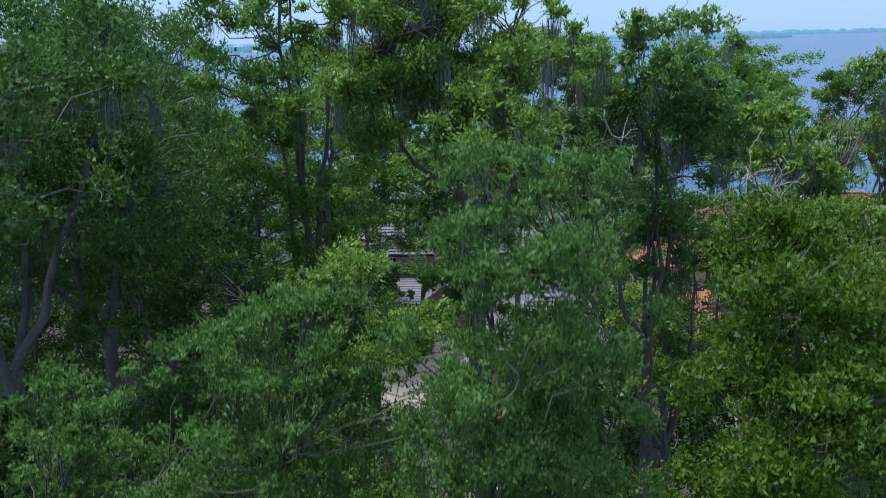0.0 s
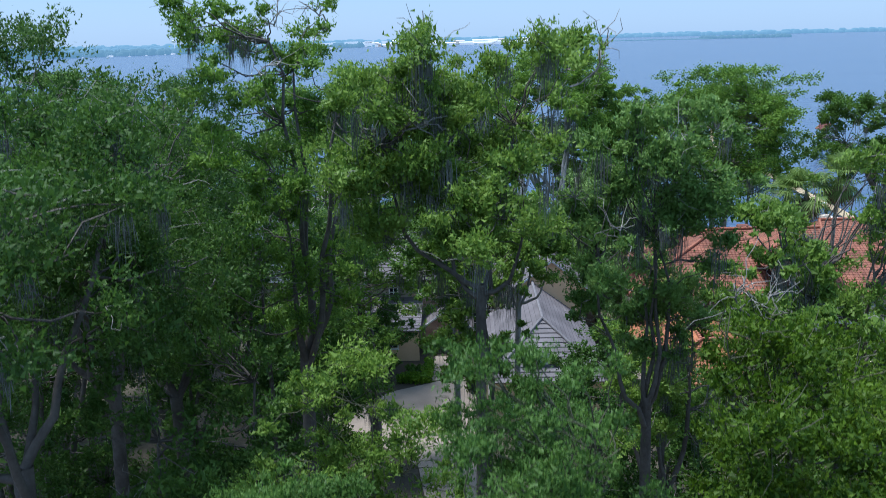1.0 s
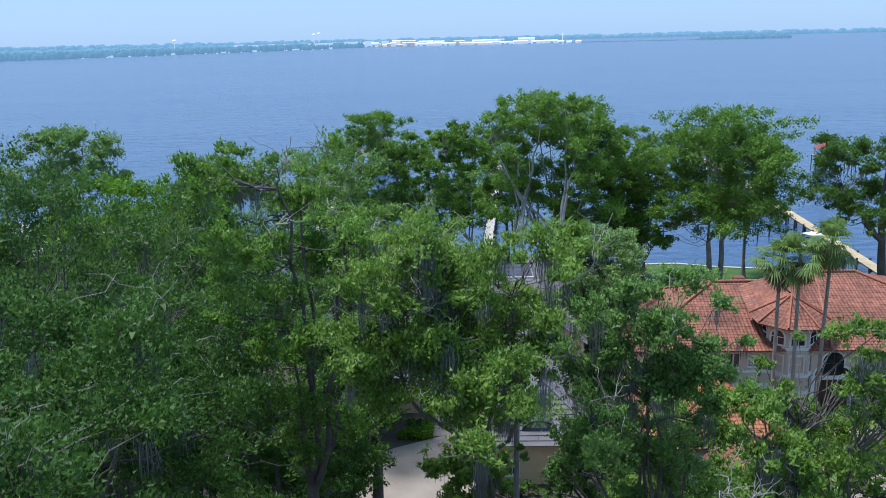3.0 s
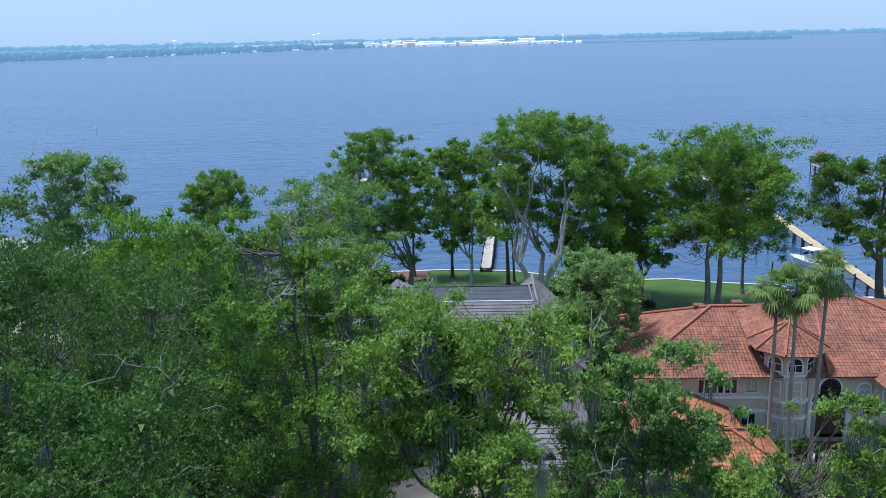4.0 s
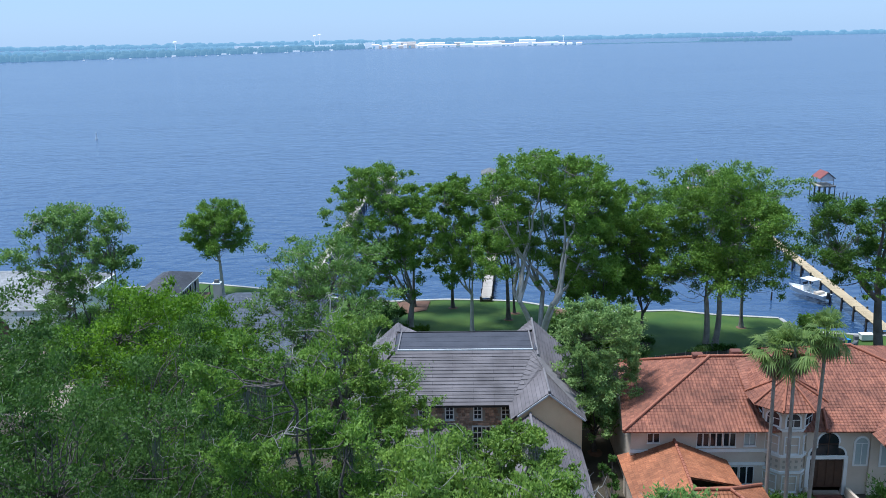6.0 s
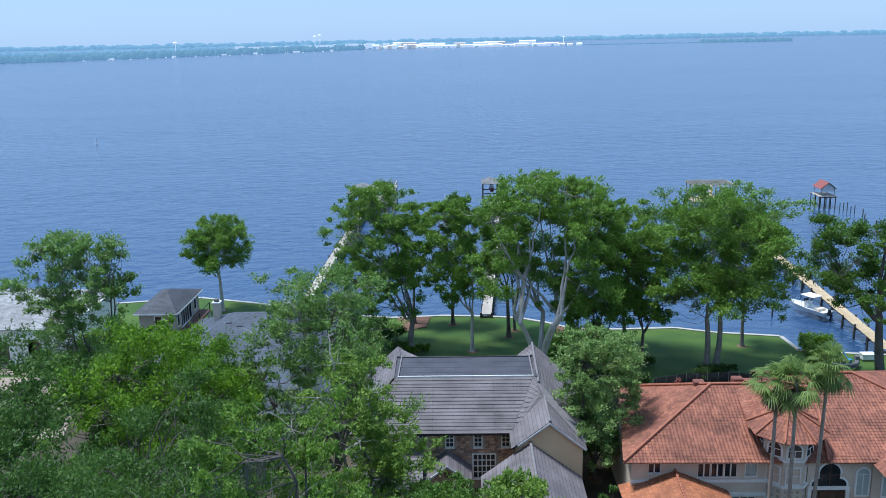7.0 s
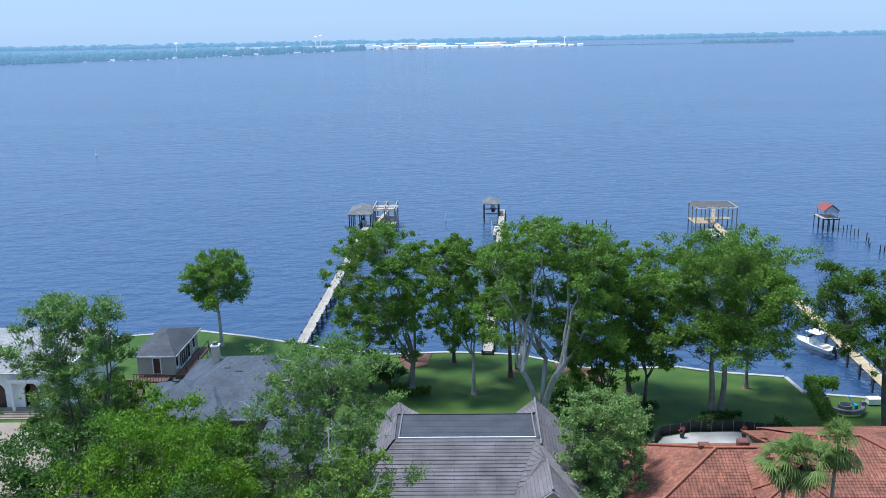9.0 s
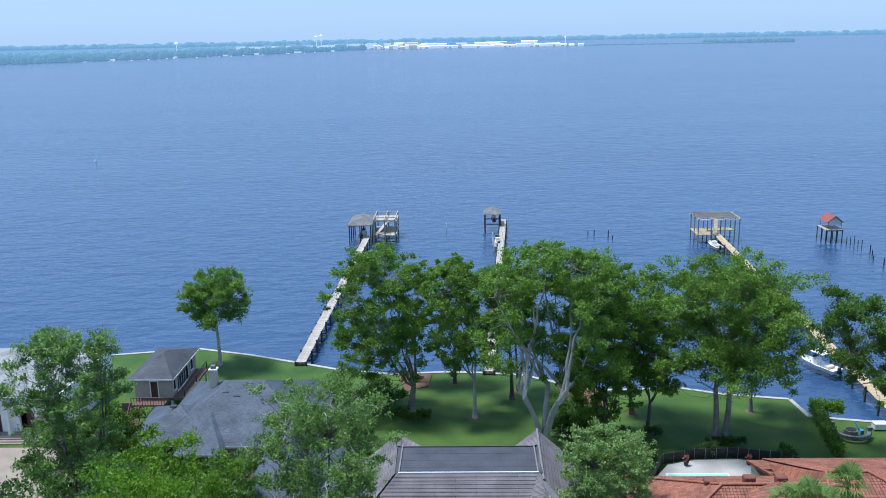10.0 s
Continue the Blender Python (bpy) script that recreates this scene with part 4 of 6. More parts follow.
# ---- terracotta house with the tower ----
def red_house():
    h = tagged(empty("terracotta_house", (0, 0, 0)), "cream stucco villa with terracotta tile roofs and an octagonal tower", "house")
    g, R, S = 2.1, M_REDTILE, slope
    c = 0.36
    # main hip roof
    S(h, R, (13.1, 66.8, 8.1), (31.8, 66.6, 8.1), (31.8, 74.7, 11.55), (22.1, 74.7, 11.55), c)
    S(h, R, (15.4, 82.5, 8.1), (13.1, 66.8, 8.1), (22.1, 74.7, 11.55), (22.1, 74.7, 11.55), c)
    S(h, R, (31.8, 82.5, 8.1), (15.4, 82.5, 8.1), (22.1, 74.7, 11.55), (31.8, 74.7, 11.55), c)
    for p, q in (((13.1, 66.8, 8.2), (22.1, 74.7, 11.62)), ((15.4, 82.5, 8.2), (22.1, 74.7, 11.62)), ((22.1, 74.7, 11.62), (31.0, 74.7, 11.62))):
        ridge_caps(h, p, q, M_REDCAP)
    # right block
    S(h, R, (29.5, 66.55, 8.1), (46, 66.55, 8.1), (35.2, 76.2, 11.9), (31.6, 76.2, 11.9), c)
    S(h, R, (29.5, 84, 8.6), (29.5, 66.55, 8.1), (31.6, 76.2, 11.9), (31.6, 76.2, 11.9), c)
    S(h, R, (46, 66.55, 8.1), (46, 86, 8.1), (35.2, 76.2, 11.9), (35.2, 76.2, 11.9), c)
    S(h, R, (46, 86, 8.1), (29.5, 86, 8.1), (31.6, 76.2, 11.9), (35.2, 76.2, 11.9), c)
    for p, q in (((29.6, 66.6, 8.2), (31.6, 76.2, 11.97)), ((46, 66.6, 8.2), (35.2, 76.2, 11.97)), ((31.6, 76.2, 11.97), (35.2, 76.2, 11.97))):
        ridge_caps(h, p, q, M_REDCAP)
    # projecting bay roof on the right
    S(h, R, (33.2, 64.2, 7.9), (41, 64.2, 7.9), (37, 69.6, 10.0), (37, 69.6, 10.0), c)
    S(h, R, (33.2, 68.6, 7.95), (33.2, 64.2, 7.9), (37, 69.6, 10.0), (37, 69.6, 10.0), c)
    ridge_caps(h, (33.2, 64.2, 8.0), (37, 69.6, 10.08), M_REDCAP)
    # rear low roof
    S(h, R, (38, 90.4, 5.6), (29.5, 90.4, 5.6), (29.5, 82.6, 8.0), (38, 82.6, 8.0), c)
    boxed("rear_wall", (29.9, 37.6, 82.6, 89.9, g, 5.55), M_CREAM, h)
    # roof vents
    for x, y, z in ((20.9, 76.0, 11.0), (24.4, 76.2, 11.2), (27.2, 76.2, 11.2)):
        part("roof_vent", box(bmesh.new(), x, x + 1.0, y - 0.5, y + 0.3, z - 0.3, z + 0.45, 0.08), R, h)
    # walls
    wins = [(15.3, 15.72, 6.75, 7.55), (15.82, 16.25, 6.75, 7.55)]
    for x in (19.4, 20.5, 21.6):
        wins += [(x, x + 0.42, 6.35, 7.52), (x + 0.52, x + 0.94, 6.35, 7.52)]
    blind = (23.3, 24.2, 6.42, 7.47)
    low = [(22.3, 22.9, 2.9, 4.45), (23.1, 23.6, 2.9, 4.45), (23.7, 24.2, 2.9, 4.45)]
    wall(h, M_CREAM, 13.9, 25.1, 67.6, g, 8.1, wins + [blind] + low)
    for w in wins + low:
        window(h, *w, 67.6, 1, 1, trim=0.05, pane_mat=M_GLASS)
    window(h, *blind, 67.6, 2, 1, trim=0.06, pane_mat=M_BLIND)
    door = (28.6, 31.4, g, 5.35)
    wall(h, M_CREAM, 28.2, 33.4, 67.1, g, 8.1, [door])
    wall(h, M_CREAM, 33.4, 45.6, 66.9, g, 8.1)
    arched_window(h, 32.25, 33.2, 4.9, 6.8, 67.1, M_BLIND)
    for x0 in (34.3, 36.6):
        arched_window(h, x0, x0 + 1.1, 4.9, 6.7, 66.9, M_BLIND)
    # fanlight over the door: a tall arch on broad rounded shoulders
    fan = empty("window")
    fan.parent = h

    def fan_ring(t):
        c0 = 30.0
        ring = [(c0 - 1.42 - t, 5.75 - t), (c0 + 1.42 + t, 5.75 - t)]
        ring += [(c0 + 0.82 + (0.6 + t) * math.cos(a), 5.8 + (0.6 + t) * math.sin(a)) for a in np.linspace(0, math.pi / 2, 6)]
        ring += [(c0 + (0.84 + t) * math.cos(a), 6.9 + (0.84 + t) * math.sin(a)) for a in np.linspace(0.05, math.pi - 0.05, 12)]
        ring += [(c0 - 0.82 + (0.6 + t) * math.cos(a), 5.8 + (0.6 + t) * math.sin(a)) for a in np.linspace(math.pi / 2, math.pi, 6)]
        return ring

    part("window_frame", prism(bmesh.new(), fan_ring(0.17), 67.03, 67.097), M_WHITE, fan)
    part("pane", prism(bmesh.new(), fan_ring(0.0), 67.0, 67.027), M_GLASS, fan)
    part("glazing_bars", box(box(bmesh.new(), 29.97, 30.03, 66.97, 66.997, 5.75, 7.7), 29.2, 30.8, 66.968, 66.997, 6.75, 6.82), M_DARKWOOD, fan)
    part("door_surround", prism(bmesh.new(), [(28.3, g), (28.6, g), (28.6, 5.4), (31.4, 5.4), (31.4, g), (31.7, g), (31.7, 5.65), (28.3, 5.65)], 66.98, 67.097), M_WHITE, h)
    d = boxed("entry_door", (28.6, 31.4, 67.2, 67.28, 2.75, 5.35), M_DARKWOOD, h)
    for i in range(4):
        boxed("door_panel", (28.7 + i * 0.68, 29.25 + i * 0.68, 67.15, 67.197, 2.95, 5.15), M_DARKWOOD, d)
    boxed("side_wall", (13.9, 14.15, 67.85, 82.0, g, 8.05), M_CREAM, h)
    boxed("rear_wall", (14.15, 45.6, 81.7, 81.95, g, 8.05), M_CREAM, h)
    boxed("side_wall", (45.35, 45.6, 67.15, 81.7, g, 8.05), M_CREAM, h)
    for z in (5.85, 4.62):
        boxed("moulding", (13.86, 25.1, 67.5, 67.597, z, z + 0.26), M_WHITE, h)
    # tower
    cx, cy, r = 26.85, 68.65, 2.12
    n8 = [(cx + r * math.cos(math.pi / 8 + k * math.pi / 4), cy + r * math.sin(math.pi / 8 + k * math.pi / 4)) for k in range(8)]

    def drum(z0, z1, grow, material, name, label=""):
        bm = bmesh.new()
        s = (r + grow) / r
        bot = [bm.verts.new((cx + (x - cx) * s, cy + (y - cy) * s, z0)) for x, y in n8]
        topv = [bm.verts.new((v.co.x, v.co.y, z1)) for v in bot]
        bm.faces.new(bot[::-1])
        bm.faces.new(topv)
        for k in range(8):
            bm.faces.new((bot[k - 1], bot[k], topv[k], topv[k - 1]))
        return part(name, bm, material, h, label)

    drum(g, 10.1, 0, M_CREAM, "tower_wall")
    for z, grow in ((5.75, 0.14), (4.3, 0.14), (8.05, 0.1), (9.9, 0.12), (g, 0.1)):
        drum(z, z + 0.22, grow, M_WHITE, "moulding")
    for k in range(3, 8):
        (xa, ya), (xb, yb) = n8[k - 1], n8[k]
        mid = Vector(((xa + xb) / 2, (ya + yb) / 2, 0))
        out = (mid - Vector((cx, cy, 0))).normalized()
        m = Matrix.Translation(mid) @ Vector((0, -1, 0)).rotation_difference(out).to_matrix().to_4x4()
        for z0, z1, pm in ((2.7, 4.05, M_BLIND), (6.1, 7.55, M_BLIND if k == 6 else M_GLASS)):
            w = window(h, -0.55, 0.55, z0, z1, -0.07, 1, 2, trim=0.07, pane_mat=pm)
            w.matrix_basis = m
        w = arched_window(h, -0.52, 0.52, 8.5, 9.1, 0.0, M_GLASS)
        w.matrix_basis = m
        # square holes are flat plates; their darker taupe stands in for the shade inside
        for i in range(3):
            for j in range(2):
                b = boxed("square_niche", (-0.62 + i * 0.5, -0.4 + i * 0.5, -0.03, -0.006, 4.75 + j * 0.5, 4.97 + j * 0.5), M_TAUPE, h)
                b.matrix_basis = m
    R8, apex = 3.25, (cx, cy, 12.15)
    e8 = [(cx + R8 * math.cos(math.pi / 8 + k * math.pi / 4), cy + R8 * math.sin(math.pi / 8 + k * math.pi / 4), 10.2) for k in range(8)]
    for k in range(8):
        S(h, R, e8[k - 1], e8[k], apex, apex, c)
        ridge_caps(h, (*e8[k][:2], 10.3), (cx, cy, 12.2), M_REDCAP, 0.085)
    # tower roof runs back into the main roof
    S(h, R, (24.2, 70.5, 9.9), (24.2, 74.2, 11.2), (26.85, 74.2, 12.1), (26.85, 68.8, 12.1), c)
    S(h, R, (29.5, 74.2, 11.2), (29.5, 70.5, 9.9), (26.85, 68.8, 12.1), (26.85, 74.2, 12.1), c)
    # garage wing
    z = 5.2
    S(h, M_ORANGETILE, (13.0, 68.4, z), (13.0, 55.5, z), (17.0, 59.5, 6.9), (17.5, 67.6, 6.9), c)
    S(h, M_ORANGETILE, (21.8, 63.1, z), (21.8, 67.4, z), (17.5, 67.6, 6.9), (17.2, 61.5, 6.9), c)
    S(h, M_ORANGETILE, (23.3, 63.1, z), (20.2, 63.1, z), (17.0, 59.6, 6.9), (19.7, 59.6, 6.9), c)
    S(h, M_ORANGETILE, (23.3, 55.5, z), (23.3, 63.1, z), (19.7, 59.5, 6.9), (19.7, 59.5, 6.9), c)
    S(h, M_ORANGETILE, (13.0, 55.5, z), (23.3, 55.5, z), (19.7, 59.5, 6.9), (17.0, 59.5, 6.9), c)
    for p, q in (((17.5, 67.6, 6.98), (17.0, 59.5, 6.98)), ((17.0, 59.5, 6.98), (19.7, 59.5, 6.98)), ((19.7, 59.5, 6.98), (23.3, 55.5, 5.3)), ((19.7, 59.5, 6.98), (23.3, 63.1, 5.3)), ((17.0, 59.5, 6.98), (13.0, 55.5, 5.3))):
        ridge_caps(h, p, q, M_REDCAP)
    wall(h, M_CREAM, 13.4, 22.9, 56.0, g, 5.2, [(15.0, 17.6, g, 4.4), (18.8, 21.4, g, 4.4)], name="garage_wall")
    for x in (15.0, 18.8):
        boxed("garage_door", (x, x + 2.6, 56.12, 56.2, g, 4.4), M_WHITE, h)
    boxed("side_wall", (13.4, 13.65, 56.25, 67.6, g, 5.2), M_CREAM, h)
    boxed("side_wall", (22.65, 22.9, 56.25, 62.8, g, 5.2), M_CREAM, h)
    boxed("side_wall", (21.3, 21.55, 62.8, 67.6, g, 5.2), M_CREAM, h)
    # covered gate in front
    S(h, R, (16.4, 49.4, 4.7), (20.6, 49.4, 4.7), (18.5, 52.4, 5.9), (18.5, 52.4, 5.9), c)
    S(h, R, (20.6, 49.4, 4.7), (20.6, 55.6, 4.7), (18.5, 55.6, 5.9), (18.5, 52.4, 5.9), c)
    S(h, R, (16.4, 55.6, 4.7), (16.4, 49.4, 4.7), (18.5, 52.4, 5.9), (18.5, 55.6, 5.9), c)
    boxed("gate_wall", (16.8, 20.2, 49.9, 55.5, g, 4.7), M_CREAM, h)
    # entry steps and curved planter walls
    for i in range(4):
        boxed("entry_step", (28.9, 31.1, 66.9 - 0.4 * (4 - i), 66.95, g + 0.02 + 0.16 * i - 0.15, g + 0.02 + 0.16 * i), M_REDTILE if i < 3 else M_CONC, h)
    for sx, x in ((-1, 28.3), (1, 31.7)):
        bm = bmesh.new()
        for i in range(8):
            a0, a1 = i / 8, (i + 1) / 8
            beam(bm, (x + sx * 1.2 * a0 * a0, 66.8 - 4.2 * a0, g + 0.45 - 0.2 * a0), (x + sx * 1.2 * a1 * a1, 66.8 - 4.2 * a1, g + 0.45 - 0.2 * a1), 0.25, 0.9)
        part("garden_wall", bm, M_CREAM, h)
    return h


red_house()


# ---- shingled house, raised annexe and white house on the left ----
def hip(h, material, x0, x1, y0, y1, z, top, inset, along_x=True, course=0.16):
    if along_x:
        ym = (y0 + y1) / 2
        a0, b0 = (x0 + inset, ym, top), (x1 - inset, ym, top)
        slope(h, material, (x0, y0, z), (x1, y0, z), b0, a0, course, 0.02)
        slope(h, material, (x1, y0, z), (x1, y1, z), b0, b0, course, 0.02)
        slope(h, material, (x1, y1, z), (x0, y1, z), a0, b0, course, 0.02)
        slope(h, material, (x0, y1, z), (x0, y0, z), a0, a0, course, 0.02)
    else:
        xm = (x0 + x1) / 2
        a0, b0 = (xm, y0 + inset, top), (xm, y1 - inset, top)
        slope(h, material, (x0, y0, z), (x1, y0, z), a0, a0, course, 0.02)
        slope(h, material, (x1, y0, z), (x1, y1, z), b0, a0, course, 0.02)
        slope(h, material, (x1, y1, z), (x0, y1, z), b0, b0, course, 0.02)
        slope(h, material, (x0, y1, z), (x0, y0, z), a0, b0, course, 0.02)


def blue_house():
    h = tagged(empty("shingled_house"), "single-storey house with a blue-grey shingle hip roof", "house")
    g = 1.9
    hip(h, M_SHINGLE, -36.2, -17.0, 95.5, 114.5, 5.0, 9.1, 7.6, True, 0.3)
    hip(h, M_SHINGLE, -39.0, -29.0, 96.2, 106.5, 5.0, 7.5, 5.0, True, 0.3)
    boxed("fascia", (-36.28, -36.2, 106.6, 114.4, 4.76, 4.96), M_WHITE, h)
    slope(h, M_SHINGLE, (-32.6, 93.7, 4.95), (-27.2, 93.7, 4.95), (-29.9, 99.5, 7.0), (-29.9, 99.5, 7.0), 0.3, 0.02)
    slope(h, M_SHINGLE, (-32.6, 98, 5.0), (-32.6, 93.7, 4.95), (-29.9, 99.5, 7.0), (-29.9, 101, 7.2), 0.3, 0.02)
    slope(h, M_SHINGLE, (-27.2, 93.7, 4.95), (-27.2, 98, 5.0), (-29.9, 101, 7.2), (-29.9, 99.5, 7.0), 0.3, 0.02)
    hip(h, M_SHINGLE, -22.5, -13.5, 84, 95.3, 4.8, 7.4, 4.4, False, 0.3)
    for d in ((-39, -32.6, 96.12, 96.2, 4.78, 4.97), (-27.2, -20.5, 95.42, 95.5, 4.78, 4.97), (-32.6, -27.2, 93.62, 93.7, 4.73, 4.92)):
        boxed("fascia", d, M_WHITE, h)
    op = [(-35.4, -33.6, 2.6, 4.4)]
    wall(h, M_TAUPE, -38.4, -21, 96.7, g, 4.98, op)
    window(h, *op[0], 96.7, 2, 1)
    wall(h, M_TAUPE, -32.1, -27.7, 94.3, g, 4.9, [(-30.9, -28.9, g, 4.2)], name="porch_wall")
    boxed("front_door", (-30.9, -28.9, 94.45, 94.52, g, 4.2), M_DARKWOOD, h)
    boxed("side_wall", (-38.4, -38.15, 96.95, 105.9, g, 4.98), M_TAUPE, h)
    boxed("side_wall", (-35.7, -35.45, 105.9, 113.75, g, 4.98), M_TAUPE, h)
    boxed("rear_wall", (-38.15, -35.45, 105.65, 105.9, g, 4.98), M_TAUPE, h)
    boxed("side_wall", (-17.8, -17.55, 96.95, 114, g, 4.98), M_TAUPE, h)
    boxed("rear_wall", (-35.7, -17.8, 113.75, 114, g, 4.98), M_TAUPE, h)
    boxed("wing_wall", (-22, -14, 84.5, 94.9, g, 4.78), M_TAUPE, h)
    ch = boxed("chimney", (-31.85, -31.0, 106.4, 107.3, 7.5, 9.75), M_CREAM, h)
    boxed("chimney_cap", (-31.95, -30.9, 106.3, 107.4, 9.75, 9.9), M_WHITE, ch)
    boxed("chimney_pot", (-31.7, -31.15, 106.55, 107.15, 9.9, 10.3), M_SLATE, ch)
    for x, y, z in ((-35.2, 101.0, 7.28), (-29.4, 103.0, 8.15), (-27.9, 102.4, 7.9)):
        part("roof_vent", box(bmesh.new(), x, x + 0.8, y, y + 0.5, z, z + 0.22, 0.05), M_MEMBRANE, h)
    return h


blue_house()


def annexe():
    h = tagged(empty("raised_annexe", (-0.6, 1.5, 0)), "taupe annexe raised on posts with dark shingle roof", "house")
    hip(h, M_DARKSHINGLE, -42.5, -36.7, 107.2, 118.6, 7.75, 9.4, 5.4, False, 0.3)
    for d in ((-42.5, -36.7, 107.12, 107.2, 7.58, 7.74), (-36.7, -36.62, 107.2, 118.6, 7.58, 7.74)):
        boxed("fascia", d, M_WHITE, h)
    z0 = 4.9
    wall(h, M_TAUPE, -42.0, -37.2, 107.8, z0, 7.75, [(-39.9, -39.0, z0 + 0.1, 7.2)])
    boxed("door", (-39.9, -39.0, 107.9, 107.96, z0 + 0.1, 7.2), M_DARKWOOD, h)
    for d in ((-40.02, -39.9), (-39.0, -38.88)):
        boxed("door_casing", (*d, 107.74, 107.797, z0 + 0.1, 7.32), M_WHITE, h)
    boxed("door_casing", (-39.9, -39.0, 107.74, 107.797, 7.2, 7.32), M_WHITE, h)
    boxed("side_wall", (-42.0, -41.8, 108.05, 118, z0, 7.7), M_TAUPE, h)
    boxed("rear_wall", (-41.8, -37.2, 117.8, 118, z0, 7.7), M_TAUPE, h)
    side = wall(h, M_TAUPE, 0, 9.75, 0, z0, 7.7, [(0.5, 1.3, 5.6, 7.1), (2.0, 6.4, 5.0, 7.2), (7.6, 8.6, 5.6, 7.1)], name="side_wall")
    m = Matrix.Translation((-37.2, 108.05, 0)) @ Matrix.Rotation(math.pi / 2, 4, "Z")
    side.matrix_basis = m
    for o, k in (((0.5, 1.3, 5.6, 7.1), 1), ((2.0, 6.4, 5.0, 7.2), 5), ((7.6, 8.6, 5.6, 7.1), 1)):
        w = window(h, *o, 0, k, 1, trim=0.09)
        w.matrix_basis = m
    boxed("floor_slab", (-42.0, -35.6, 107.8, 118, z0 - 0.3, z0), M_REDWOOD, h)
    for x in (-41.7, -37.4, -35.8):
        for y in (108.1, 113, 117.7):
            boxed("post", (x - 0.14, x + 0.14, y - 0.14, y + 0.14, 1.5, z0 - 0.3), M_WHITE if x > -41 else M_REDWOOD, h)
    for y in (108.0, 113.0, 117.8):
        boxed("rail_post", (-35.72, -35.62, y, y + 0.1, z0, z0 + 1.0), M_DARKMETAL, h)
    boxed("balcony_rail", (-35.71, -35.63, 107.9, 118, z0 + 1.0, z0 + 1.08), M_DARKMETAL, h)
    # landing and stairs
    boxed("landing", (-41.8, -37.6, 105.6, 107.78, z0 - 0.2, z0), M_REDWOOD, h)
    for i in range(1, 11):
        boxed("stair_tread", (-41.7, -40.5, 105.6 - 0.27 * i, 105.87 - 0.27 * i, z0 - 0.2 - 0.26 * i, z0 - 0.14 - 0.26 * i), M_REDWOOD, h)
    for x in (-41.75, -40.45):
        part("stair_rail", beam(bmesh.new(), (x, 105.6, z0 + 0.9), (x, 102.7, z0 - 1.9), 0.08, 0.12), M_REDWOOD, h)
        part("stair_string", beam(bmesh.new(), (x, 105.6, z0 - 0.2), (x, 102.7, z0 - 3.0), 0.08, 0.3), M_REDWOOD, h)
    for x in np.arange(-41.75, -37.5, 0.35):
        boxed("baluster", (x, x + 0.05, 105.6, 105.65, z0, z0 + 0.95), M_REDWOOD, h)
    boxed("landing_rail", (-41.8, -37.6, 105.58, 105.68, z0 + 0.95, z0 + 1.05), M_REDWOOD, h)
    boxed("lattice_panel", (-43.6, -42.1, 107.0, 107.1, 1.8, 4.6), M_REDWOOD, h)
    return h


annexe()


def white_house():
    h = tagged(empty("white_house", (3.2, 0, 0)), "white stucco house with a pale slate roof and arched porch", "house")
    g = 2.0
    hip(h, M_SLATE, -82, -53.6, 103.4, 121, 7.6, 10.4, 8.5, True, 0.35)
    w = M_WHITE
    wall(h, w, -81, -53.2, 104.2, g, 7.6, [(-63.2, -60.8, g, 6.1), (-58.4, -56.6, g, 6.1), (-68.0, -66.0, 3.2, 6.0)])
    for x0, x1 in ((-63.2, -60.8), (-58.4, -56.6)):
        ring = [(x0, 6.1), (x0, 5.0)] + [((x0 + x1) / 2 - (x1 - x0) / 2 * math.cos(a), 5.0 + 1.05 * math.sin(a)) for a in np.linspace(0, math.pi, 9)][1:-1] + [(x1, 5.0), (x1, 6.1)]
        part("arch_head", prism(bmesh.new(), ring, 104.21, 104.44), w, h)
        boxed("door", (x0 + 0.2, x1 - 0.2, 105.3, 105.4, g, 5.6), M_REDWOOD, h)
    boxed("side_wall", (-53.45, -53.2, 104.45, 120.4, g, 7.6), w, h)
    boxed("side_wall", (-81, -80.75, 104.45, 120.4, g, 7.6), w, h)
    boxed("rear_wall", (-80.75, -53.45, 120.15, 120.4, g, 7.6), w, h)
    for i in range(6):
        boxed("front_step", (-66, -55.5, 103.9 - 0.4 * (6 - i), 104.18, g - 0.1, g + 0.12 + 0.14 * i), M_CONC, h)
    for x in (-59.6, -55.9, -54.2):
        part("column", pole(bmesh.new(), (x, 103.6, g), (x, 103.6, 6.3), 0.22, 0.18, 12), w, h)
    boxed("porch_beam", (-60, -53.8, 103.4, 103.85, 6.3, 6.8), w, h)
    return h


white_house()


